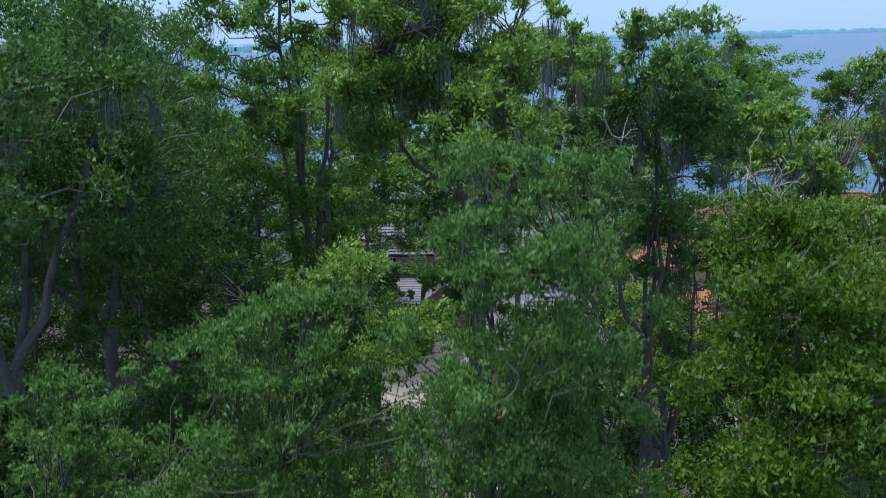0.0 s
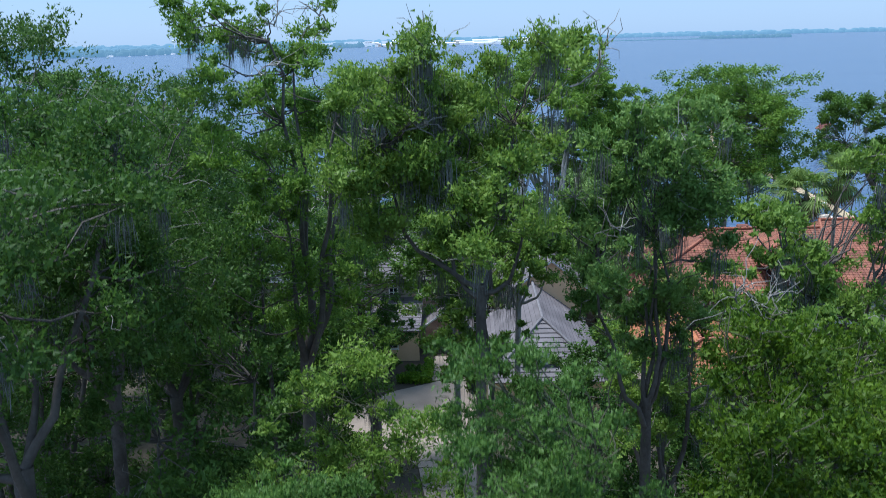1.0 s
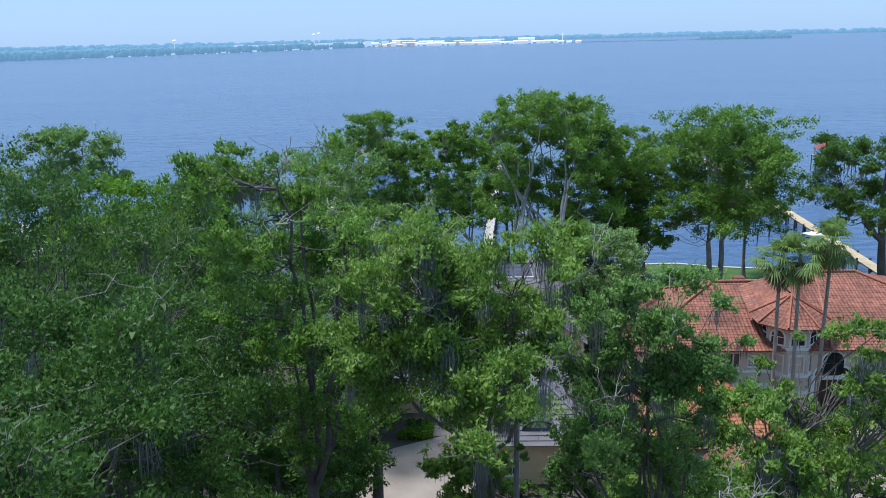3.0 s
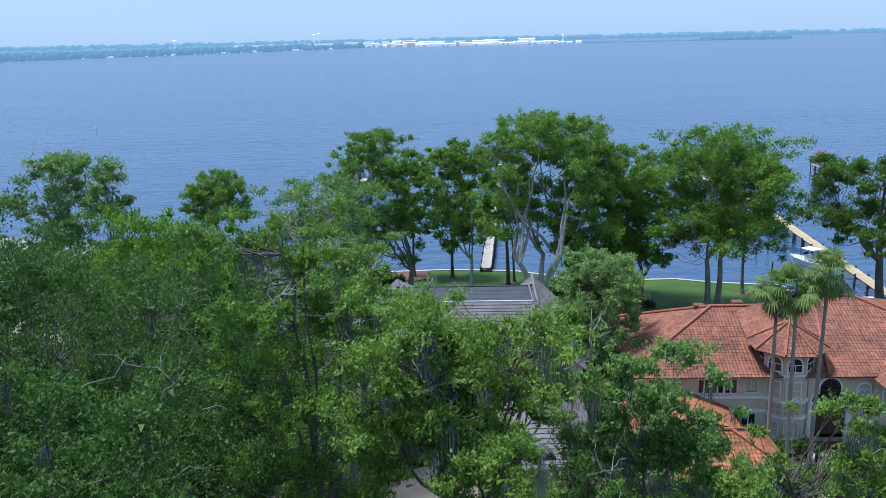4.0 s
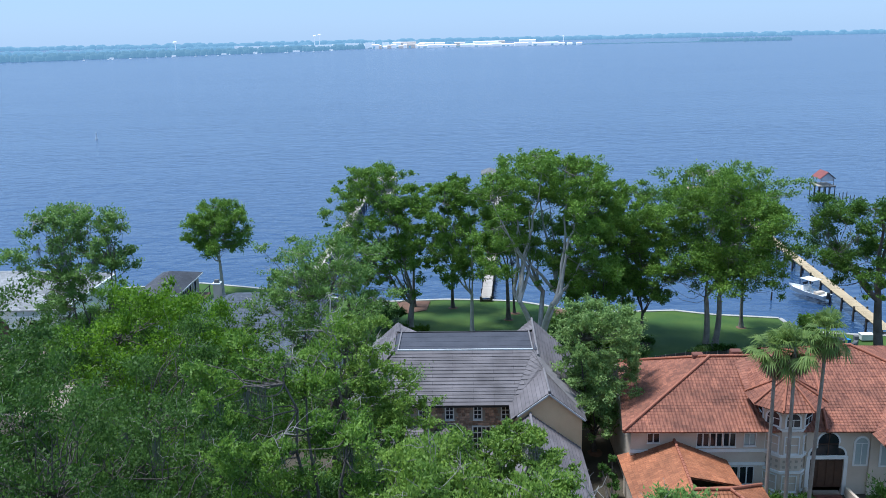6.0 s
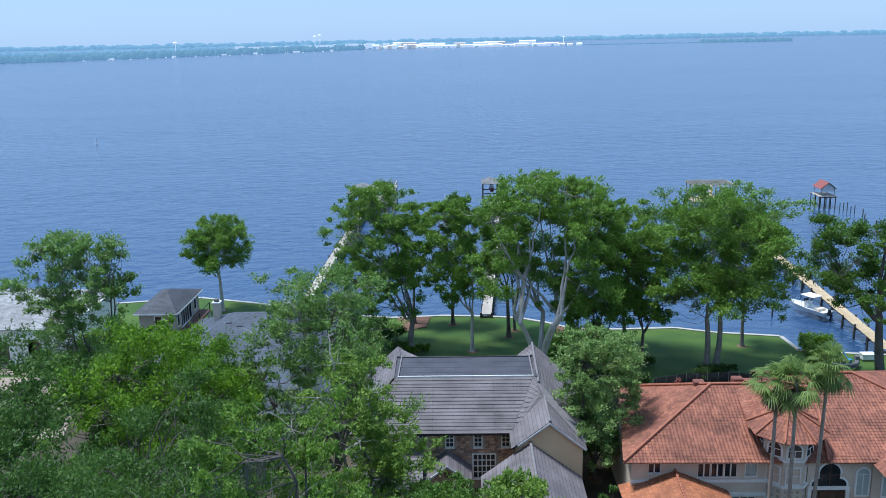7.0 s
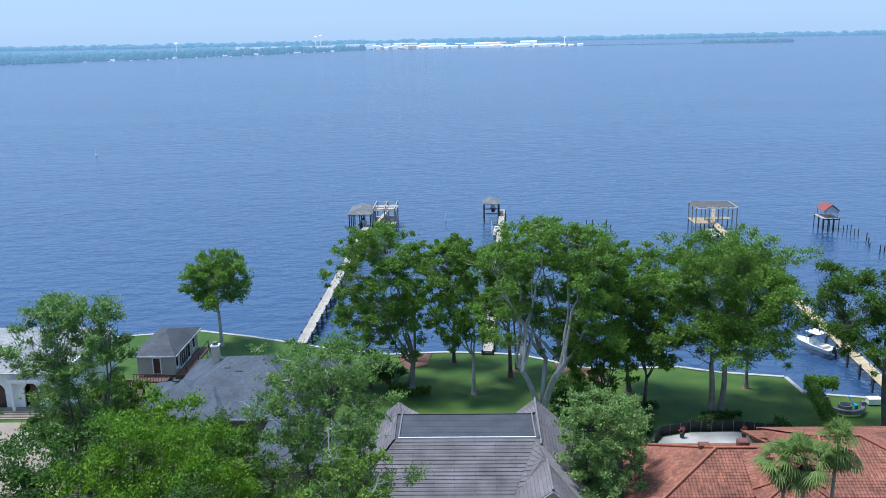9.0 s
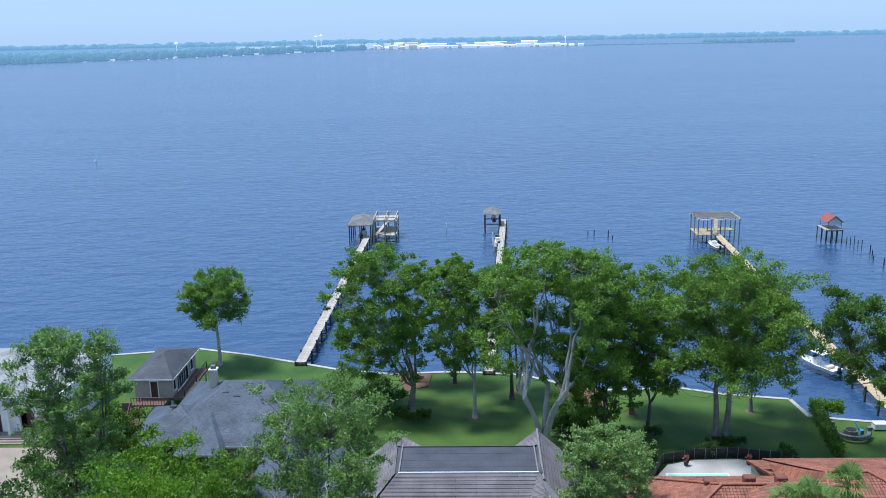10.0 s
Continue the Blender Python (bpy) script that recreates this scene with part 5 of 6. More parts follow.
# ---- docks ----
def dock(p, q, z, width, material, label, spacing=4.5, plank=0.3):
    """A plank walkway on piles from p to q."""
    p, q = Vector((*p, z)), Vector((*q, z))
    L = (q - p).length
    root = empty("dock")
    root.matrix_world = Matrix.Translation(p) @ Matrix.Rotation(math.atan2(q.y - p.y, q.x - p.x), 4, "Z")
    tagged(root, label, "dock", "docks")
    me = None
    n = int(L / plank)
    for i in range(n):
        if me is None:
            ob = boxed("plank", (0, plank - 0.03, -width / 2, width / 2, -0.05, 0), material, root)
            me = ob.data
        else:
            ob = new("plank", me)
            ob.parent = root
        ob.matrix_basis = pose(i * plank, random.uniform(-0.03, 0.03), random.uniform(-0.006, 0.006))
    for s in (-1, 1):
        boxed("stringer", (0, L, s * width * 0.38 - 0.08, s * width * 0.38 + 0.08, -0.32, -0.055), M_POST, root)
    me = None
    for i in range(int(L / spacing) + 1):
        for s in (-1, 1):
            if me is None:
                ob = part("piling", pole(bmesh.new(), (0, 0, -z - 1.5), (0, 0, 0.25), 0.17, 0.15), M_PILE, root)
                me = ob.data
            else:
                ob = new("piling", me)
                ob.parent = root
            ob.matrix_basis = pose(min(i * spacing, L), s * (width / 2 + 0.05), random.uniform(-0.3, 0.1))
        boxed("cross_beam", (i * spacing - 0.1, i * spacing + 0.1, -width / 2, width / 2, -0.5, -0.325), M_PILE, root)
    return root


dock((-25.1, 129.5), (-24.0, 214), 1.8, 1.55, M_DECK, "long straight weathered plank dock with boathouse at its end")
dock((3.35, 125.2), (10.1, 231), 1.8, 1.5, M_DECK, "long straight weathered plank dock with small boat shelter")
dock((54.8, 108.6), (60.3, 212), 1.9, 1.7, M_YDECK, "long plank dock of pale yellow pine on dark piles")


def piles(parent, xs, ys, z0, z1, r=0.14, material=None):
    for x in xs:
        for y in ys:
            part("piling", pole(bmesh.new(), (x, y, z0), (x, y, z1), r), material or M_PILE, parent)


def boathouse():
    h = tagged(empty("boathouse"), "grey hip-roofed boathouse on piles with open upper deck frame", "boathouse")
    hip(h, M_WEATHERED, -28.6, -22.7, 211.5, 223, 4.9, 6.1, 2.7, False, 0.3)
    piles(h, (-28.2, -25.6, -23.0), (212, 215.6, 219.2, 222.6), -1.5, 4.9)
    for y in (212, 217, 222.6):
        boxed("cross_beam", (-28.4, -22.9, y - 0.1, y + 0.1, 4.6, 4.85), M_POST, h)
    # open frame to the right
    piles(h, (-22.4, -19.7, -17.2), (213.8, 218, 224), -1.5, 5.6, 0.16, M_POST)
    boxed("lower_deck", (-22.6, -17.0, 213.6, 224.2, 1.75, 1.9), M_DECK, h)
    boxed("upper_deck", (-22.6, -17.0, 217.0, 224.2, 4.6, 4.75), M_DECK, h)
    for y in (213.8, 217, 224):
        boxed("top_beam", (-22.6, -17.0, y - 0.09, y + 0.09, 5.5, 5.7), M_DECK, h)
    for x in (-22.5, -19.8, -17.2):
        boxed("top_beam", (x - 0.09, x + 0.09, 213.6, 224.2, 5.72, 5.9), M_DECK, h)
    part("stair", beam(bmesh.new(), (-22.0, 213.4, 1.9), (-19.2, 217.2, 4.7), 0.9, 0.18), M_DECK, h)
    return h


def shelter():
    h = tagged(empty("boat_shelter"), "small hip-roofed boat shelter on piles beside the dock", "shelter")
    hip(h, M_WEATHERED, 4.8, 9.2, 222.5, 229.5, 4.9, 6.0, 2.1, False, 0.35)
    piles(h, (5.1, 8.9), (222.8, 226, 229.2), -1.5, 4.9, 0.15)
    boxed("lift_beam", (5.4, 9.4, 222.7, 222.9, 2.2, 2.45), M_PILE, h)
    boxed("lift_beam", (5.4, 9.4, 229.1, 229.3, 2.2, 2.45), M_PILE, h)
    piles(h, (6.6, 9.0), (204, 210), -1.5, 3.2, 0.12, M_WHITE)
    boxed("lift_platform", (6.7, 8.8, 204, 210, 0.9, 1.05), M_POST, h)


def boat(x, y, z, turn, length, label, colour, cover=False, canopy=False):
    root = tagged(empty("motorboat", (x, y, z), turn), label, "boat", "boats by the docks")
    L, w = length / 2, length * 0.17
    bm = bmesh.new()
    prof = [(-L, w * 0.9), (-L * 0.2, w), (L * 0.5, w * 0.8), (L * 0.85, w * 0.35), (L, 0.05)]
    top = [bm.verts.new((a, b, 0.75 + 0.2 * max(0, a / L))) for a, b in prof] + [bm.verts.new((a, -b, 0.75 + 0.2 * max(0, a / L))) for a, b in prof[::-1]]
    bot = [bm.verts.new((a * 0.9, b * 0.55, 0)) for a, b in prof] + [bm.verts.new((a * 0.9, -b * 0.55, 0)) for a, b in prof[::-1]]
    k = len(top)
    for i in range(k):
        bm.faces.new((bot[i - 1], bot[i], top[i], top[i - 1]))
    bm.faces.new(bot[::-1])
    part("hull", bm, colour, root)
    bm = bmesh.new()
    poly(bm, [(a * 0.93, b * 0.85, 0.6) for a, b in prof] + [(a * 0.93, -b * 0.85, 0.6) for a, b in prof[::-1]])
    part("deck", bm, M_WHITE if not cover else colour, root)
    boxed("console", (-0.3, 0.5, -0.5, 0.5, 0.6, 1.5), M_WHITE, root, 0.08)
    boxed("seat", (-L * 0.7, -L * 0.45, -w * 0.6, w * 0.6, 0.6, 1.0), M_CREAM, root, 0.06)
    part("windscreen", box(bmesh.new(), 0.5, 0.56, -0.5, 0.5, 1.5, 1.9), M_GLASS, root)
    if canopy:
        for px in (-L * 0.35, L * 0.15):
            for py in (-w * 0.75, w * 0.75):
                part("canopy_post", pole(bmesh.new(), (px, py, 0.6), (px, py, 2.5), 0.035, seg=6), M_FLASH, root)
        boxed("canopy", (-L * 0.42, L * 0.22, -w * 0.85, w * 0.85, 2.5, 2.58), M_WHITE, root, 0.03)
    boxed("outboard_motor", (-L - 0.35, -L + 0.05, -0.22, 0.22, 0.2, 1.2), M_DARKMETAL, root, 0.06)
    return root


def platform():
    h = tagged(empty("dock_platform"), "timber boat-lift frame of yellow pine on dark piles", "platform")
    piles(h, (55.5, 58.6, 61.8, 65.2), (209.5, 213, 216.5), -1.5, 5.8, 0.15, M_POST)
    boxed("deck", (55.3, 59.0, 209.3, 216.7, 1.9, 2.05), M_YDECK, h)
    boxed("deck", (59.0, 65.4, 214.4, 216.7, 1.9, 2.05), M_YDECK, h)
    for y in (209.5, 213, 216.5):
        boxed("top_beam", (55.2, 65.6, y - 0.1, y + 0.1, 5.5, 5.75), M_WHITE if y < 212 else M_YDECK, h)
    for x in (55.5, 58.6, 61.8, 65.2):
        boxed("top_beam", (x - 0.1, x + 0.1, 209, 217, 5.77, 6.0), M_YDECK, h)
    for y in np.arange(209.8, 216.5, 0.8):
        boxed("roof_joist", (55.3, 64.8, y, y + 0.14, 6.0, 6.15), M_DECK, h)
    part("stair", beam(bmesh.new(), (59.4, 209.2, 2.0), (60.8, 213.6, 5.5), 0.9, 0.15), M_YDECK, h)


def old_hut():
    h = tagged(empty("river_hut"), "small old hut with a rusty red roof on pilings", "hut")
    h.matrix_basis = Matrix.Translation((87.2 * 0.24, 211 * 0.24, 0)) @ Matrix.Diagonal((0.76, 0.76, 0.88, 1))
    slope(h, M_REDMETAL, (84.9, 214.6, 5.4), (84.9, 208.0, 5.4), (87.4, 208.0, 7.2), (87.4, 214.6, 7.2), 0.8, 0.02)
    slope(h, M_POST, (89.9, 208.0, 5.4), (89.9, 214.6, 5.4), (87.4, 214.6, 7.2), (87.4, 208.0, 7.2), 0.8, 0.02)
    part("gable_wall", prism(bmesh.new(), [(85.3, 4.7), (89.5, 4.7), (89.5, 5.4), (87.4, 6.9), (85.3, 5.4)], 208.4, 208.5), M_FLASH, h)
    piles(h, (85.4, 89.4), (208.3, 214.2), 3.5, 5.4, 0.1, M_POST)
    piles(h, (84.6, 86.2, 87.8, 89.6), (207.5, 211, 214.4), -1.5, 3.6, 0.15)
    for y in (207.5, 211, 214.4):
        boxed("cross_beam", (84.4, 89.8, y - 0.1, y + 0.1, 3.1, 3.35), M_PILE, h)
    boxed("floor_deck", (84.4, 89.8, 207.3, 214.6, 3.37, 3.5), M_DECK, h)
    for i in range(5):
        piles(h, (90.5 + i * 0.5,), (206 - i * 1.5,), -1.5, 1.8 + 0.4 * ((i * 7) % 3), 0.13)


boathouse()
shelter()
platform()
old_hut()
boat(57.2, 201.6, 0.9, 97, 6.5, "pale open motorboat on a lift beside the yellow dock", M_CREAM)
boat(52.2, 128.5, 0.7, 118, 7.2, "white motorboat with a canopy moored beside the yellow dock", M_WHITE, canopy=True)
boat(-25.5, 217.5, 0.8, 90, 6.0, "white motorboat under the boathouse roof", M_WHITE)
boat(7.4, 226, 2.5, 90, 4.2, "small red covered boat hung in the shelter", mat("red_boat_cover", (0.4, 0.04, 0.06), (0.55, 0.07, 0.09), 0.6), True)
boat(7.7, 207, 1.05, 95, 4.6, "small white boat on a lift beside the dock", M_WHITE)
for i, (x, y) in enumerate([(30.8, 220), (32.2, 219), (35.4, 217), (36.0, 214.5), (90.6, 196), (91.5, 199), (89.2, 192.3), (90.4, 188), (89, 187), (92, 185.5), (50.2, 140.5), (47.5, 138), (53, 141), (46.6, 128), (-4.9, 227)]):
    bm = pole(bmesh.new(), (0, 0, -1.5), (0.05, 0, 0.9 + 0.4 * (i % 3)), 0.14, 0.12)
    ob = part("mooring_pile", bm, M_PILE if i < 14 else M_WHITE)
    ob.matrix_basis = pose(x, y, 0)
    tagged(ob, "lone dark timber mooring pile in the river" if i < 14 else "slim white marker stake in the river", "piling", "mooring piles")
b = empty("channel_marker", (-155, 366, 0))
tagged(b, "small white channel marker in the river", "buoy")
part("float", pole(bmesh.new(), (0, 0, -0.2), (0, 0, 0.5), 0.6, 0.5, 12), M_WHITE, b)
part("topmark", pole(bmesh.new(), (0, 0, 0.5), (0, 0, 2.6), 0.2, 0.15), M_WHITE, b)


# ---- garden, pool and drive ----
def garden():
    bm = bmesh.new()
    poly(bm, [(20.4, 90.2, 2.2), (35.4, 90.2, 2.2), (36.6, 94.8, 2.2), (31, 96.9, 2.2), (26, 96.8, 2.2), (22.6, 95.7, 2.2), (20.6, 92.8, 2.2)])
    r = bmesh.ops.extrude_face_region(bm, geom=bm.faces[:])
    bmesh.ops.translate(bm, verts=[v for v in r["geom"] if isinstance(v, bmesh.types.BMVert)], vec=(0, 0, 0.14))
    tagged(part("pool_deck", bm, M_SEAWALL), "pale concrete pool deck behind the villa", "pool deck", kind="structure")
    p = tagged(empty("swimming_pool"), "turquoise swimming pool set in a pale deck", "pool")
    boxed("pool_basin", (21.9, 28.8, 91.2, 93.7, 2.2, 2.36), M_WHITE, p)
    boxed("pool_surface", (22.1, 28.6, 91.4, 93.5, 2.3, 2.37), M_POOL, p)
    f = tagged(empty("pool_fence"), "black mesh pool fence with slim pale posts", "fence")
    pts = [(20.2, 92.3), (22.2, 96.2), (26, 97.4), (31, 97.6), (35.5, 96.6), (37.5, 94.8)]
    for (xa, ya), (xb, yb) in zip(pts, pts[1:]):
        n = max(1, int(math.hypot(xb - xa, yb - ya) / 1.05))
        for i in range(n):
            t = i / n
            x, y = xa + (xb - xa) * t, ya + (yb - ya) * t
            part("fence_post", pole(bmesh.new(), (x, y, 2.0), (x, y, 3.45), 0.035, seg=6), M_POST, f)
        part("fence_mesh", beam(bmesh.new(), (xa, ya, 2.75), (xb, yb, 2.75), 0.03, 1.25), M_DARKMETAL, f)
    for x, y in ((24.6, 95.5), (31.6, 95.6)):
        pot = tagged(empty("flower_pot", (x, y, 2.34)), "blue glazed pot of red flowers on the pool deck", "plant pot", "flower pots")
        part("pot", pole(bmesh.new(), (0, 0, 0), (0, 0, 0.55), 0.2, 0.32, 14), M_SHINGLE, pot)
        V, F = leaves(np.random.default_rng(4), np.array([(0, 0, 0.85)]), np.array([0.4]), 260, 0.16)
        raw("flowers", V, F, M_REDMETAL, pot)
    # fire pit with its curved seat wall
    fp = tagged(empty("fire_pit", (46.8, 104.6, 1.75)), "round stone fire pit with curved stone seat wall", "fire pit")
    part("pit_ring", pole(bmesh.new(), (0, 0, -0.2), (0, 0, 0.45), 0.8, 0.8, 20), M_SLATE, fp)
    part("pit_grate", pole(bmesh.new(), (0, 0, 0.45), (0, 0, 0.5), 0.6, 0.6, 20), M_DARKMETAL, fp)
    for i in range(14):
        an = math.radians(150 + i * 14)
        part("seat_stone", beam(bmesh.new(), (2.0 * math.cos(an), 2.0 * math.sin(an), 0.22), (2.0 * math.cos(an + 0.24), 2.0 * math.sin(an + 0.24), 0.22), 0.45, 0.5), M_SLATE, fp)
    boxed("end_pier", (-2.1, -1.6, 0.9, 1.4, -0.2, 0.95), M_SLATE, fp)
    boxed("end_pier", (1.75, 2.25, -0.6, -0.1, -0.2, 0.95), M_SLATE, fp)
    ky = tagged(empty("blue_chair", (47.9, 104.7, 1.8), 25), "bright blue plastic garden chair by the fire pit", "chair")
    m_blue = mat("blue_plastic", (0.02, 0.2, 0.5), (0.04, 0.27, 0.6), 0.4)
    part("backrest", beam(bmesh.new(), (0, 0, 0.35), (-0.45, 0.5, 1.3), 0.5, 0.06), m_blue, ky)
    part("seat", box(bmesh.new(), -0.25, 0.25, -0.5, 0.1, 0.32, 0.38), m_blue, ky)
    part("legs", box(bmesh.new(), -0.25, 0.25, -0.45, -0.35, -0.2, 0.32), m_blue, ky)
    wb = tagged(empty("dock_box", (51.2, 106.6, 1.35)), "white storage box beside the seawall", "box")
    part("body", box(bmesh.new(), -0.8, 0.8, -0.5, 0.5, 0, 0.7, 0.05), M_WHITE, wb)
    part("lid", box(bmesh.new(), -0.85, 0.85, -0.55, 0.55, 0.7, 0.8, 0.03), M_WHITE, wb)
    # drive and paths, each a thin slab
    for name, pts, z, material, label in (
        ("driveway", [(-10.4, 57.5), (-6.4, 53.8), (-3.0, 50.0), (-1.5, 40), (2.5, 40), (1.2, 50), (1.0, 56), (0.9, 64), (-1.0, 64.5), (-5.5, 62.0)], 2.22, M_CONC, "pale concrete drive in front of the stone house"),
        ("path", [(-2.6, 64), (-0.6, 64), (-0.5, 69.3), (-2.5, 69.3)], 2.24, M_CONC, "pale concrete path to the porch"),
        ("driveway_east", [(24, 48), (36, 44), (37, 62), (31.6, 65), (28.6, 65), (24.5, 56)], 2.22, M_CONC, "pale paved forecourt of the villa"),
        ("forecourt_west", [(-62, 84), (-42, 84), (-46, 101), (-64, 101)], 2.22, M_CONC, "pale paved forecourt of the white house"),
        ("terrace", [(-45.5, 104), (-43.6, 104), (-43.8, 112), (-46.5, 114)], 2.0, M_CONC, "pale garden path beside the annexe"),
        ("mulch_bed", [(13.2, 114), (18.6, 113), (19, 119), (15.6, 119.4), (12.8, 121)], 1.43, M_MULCH, "brown mulch bed by the seawall"),
        ("mulch_bed_west", [(-8.5, 119), (-5.4, 121), (-5.0, 125.4), (-10.0, 125.0)], 1.39, M_MULCH, "brown mulch bed under the trees"),
    ):
        bm = bmesh.new()
        poly(bm, [(x, y, z - 0.25) for x, y in pts])
        r = bmesh.ops.extrude_face_region(bm, geom=bm.faces[:])
        bmesh.ops.translate(bm, verts=[v for v in r["geom"] if isinstance(v, bmesh.types.BMVert)], vec=(0, 0, 0.25))
        bmesh.ops.recalc_face_normals(bm, faces=bm.faces)
        tagged(part(name, bm, material), label, "paving", kind="structure")


garden()

# ---- trees ----
FOLIAGE = 2.45
RIVER = [
    # name, x, y, ground, top, rx, leaf, low, more
    (-7.3, 112, 1.9, 23.8, 7.6, L_RIVER, 0.27, dict(crown_shift=(-4.0, 0), bark=M_MIDBARK, trunk=0.5, count=30000, moss=14, clumps=90)),
    (-7.2, 122.5, 1.6, 19, 3.4, L_RIVER, 0.45, dict(count=9000, trunk=0.25, clumps=40)),
    (-1.6, 122, 1.6, 20, 3.6, L_RIVER, 0.5, dict(count=9000, trunk=0.25, moss=12, clumps=40)),
    (1.1, 109.4, 1.9, 22.6, 4.6, L_RIVER, 0.38, dict(crown_shift=(-2.4, 0), count=16000, trunk=0.3, moss=16, clumps=55, bark=M_PALEBARK)),
    (6.2, 115.8, 1.8, 20, 4.4, L_RIVER, 0.5, dict(crown_shift=(-1.2, 0), lean=(-1.0, 0), count=12000, trunk=0.3, moss=14, clumps=45)),
    (7.2, 119, 1.7, 18, 3.2, L_OAK, 0.55, dict(count=7000, trunk=0.18, clumps=30)),
    (8.9, 98.5, 2.0, 26.6, 8.4, L_RIVER, 0.45, dict(count=36000, trunk=0.4, stems=5, limb=0.6, bark=M_PALEBARK, clumps=100, moss=18, twigs=120, pale=True, twig_r=0.05, crown_shift=(0.5, 0), gap=True)),
    (16.3, 104, 1.9, 22.5, 4.8, L_RIVER, 0.12, dict(count=26000, trunk=0.35, clumps=80)),
    (22.2, 105, 1.9, 19.4, 4.6, L_RIVER, 0.33, dict(count=17000, trunk=0.28, moss=6, clumps=60)),
    (21.5, 111, 1.8, 21.5, 4.6, L_RIVER, 0.35, dict(count=13000, trunk=0.3, clumps=50)),
    (30.3, 102.6, 1.9, 24.3, 9.4, L_RIVER, 0.42, dict(count=46000, bark=M_MIDBARK, trunk=0.42, stems=2, moss=24, clumps=120, twigs=70, crown_shift=(1.4, 0))),
    (37, 111.8, 1.7, 19, 3.6, L_RIVER, 0.55, dict(count=8000, bark=M_MIDBARK, trunk=0.25, moss=6, clumps=35)),
    (48.6, 97.2, 2.0, 21.8, 8.0, L_OAK, 0.55, dict(count=17000, bark=M_BARK, trunk=0.6, moss=20, clumps=44, limb=0.62, crown_shift=(-1.4, 0), lean=(-2.4, 0))),
    (56, 96, 2.0, 24, 8.0, L_OAK, 0.4, dict(count=20000, trunk=0.6, clumps=80)),
    (-37.5, 129.8, 1.5, 16.4, 5.0, L_RIVER, 0.5, dict(count=17000, trunk=0.32, clumps=70, bark=M_PALEBARK, clump=0.19)),
    (12.1, 74.8, 2.1, 16.6, 4.3, L_PALE, 0.12, dict(count=22000, size=0.2, trunk=0.3, clumps=90, twigs=10)),
]
for i, (x, y, g0, top, rx, leaf, low, more) in enumerate(RIVER):
    more.setdefault("count", 15000)
    more.setdefault("size", 0.22)
    more["size"] *= 0.84
    more["wide"] = 0.42
    more["count"] = int(more["count"] * FOLIAGE)
    more["clumps"] = int(more.get("clumps", 70) * 2.1)
    more["clump"], more["even"] = 0.2 if rx < 6 else 0.145, True
    if rx > 6:
        more["clumps"] = int(more["clumps"] * 1.35)
    low = max(0.1, low - 0.1)
    label = "tall riverside oak with pale limbs and a broad open crown" if rx > 5 else "slender riverside tree with a narrow leafy crown"
    if leaf is L_PALE:
        label = "dense round pale-green tree between the two houses"
    t = tree("tree", x, y, g0, top, rx * (1.04 if i == 0 else 1.12), 100 + i, leaf, label, low=low, group="riverside trees", **more)
    # a low uneven ring of mulch round the foot
    rng = np.random.default_rng(900 + i)
    up = ground_z(x, y) - g0
    an = np.linspace(0, 2 * math.pi, 14, endpoint=False)
    rr = 0.8 + 0.35 * rng.random(14)
    V = [(0, 0, up + 0.16)] + [(r * math.cos(a), r * math.sin(a), up - 0.05) for r, a in zip(rr, an)]
    raw("mulch_ring", np.array(V), [(0, k + 1, (k + 1) % 14 + 1) for k in range(14)], M_MULCH, t)

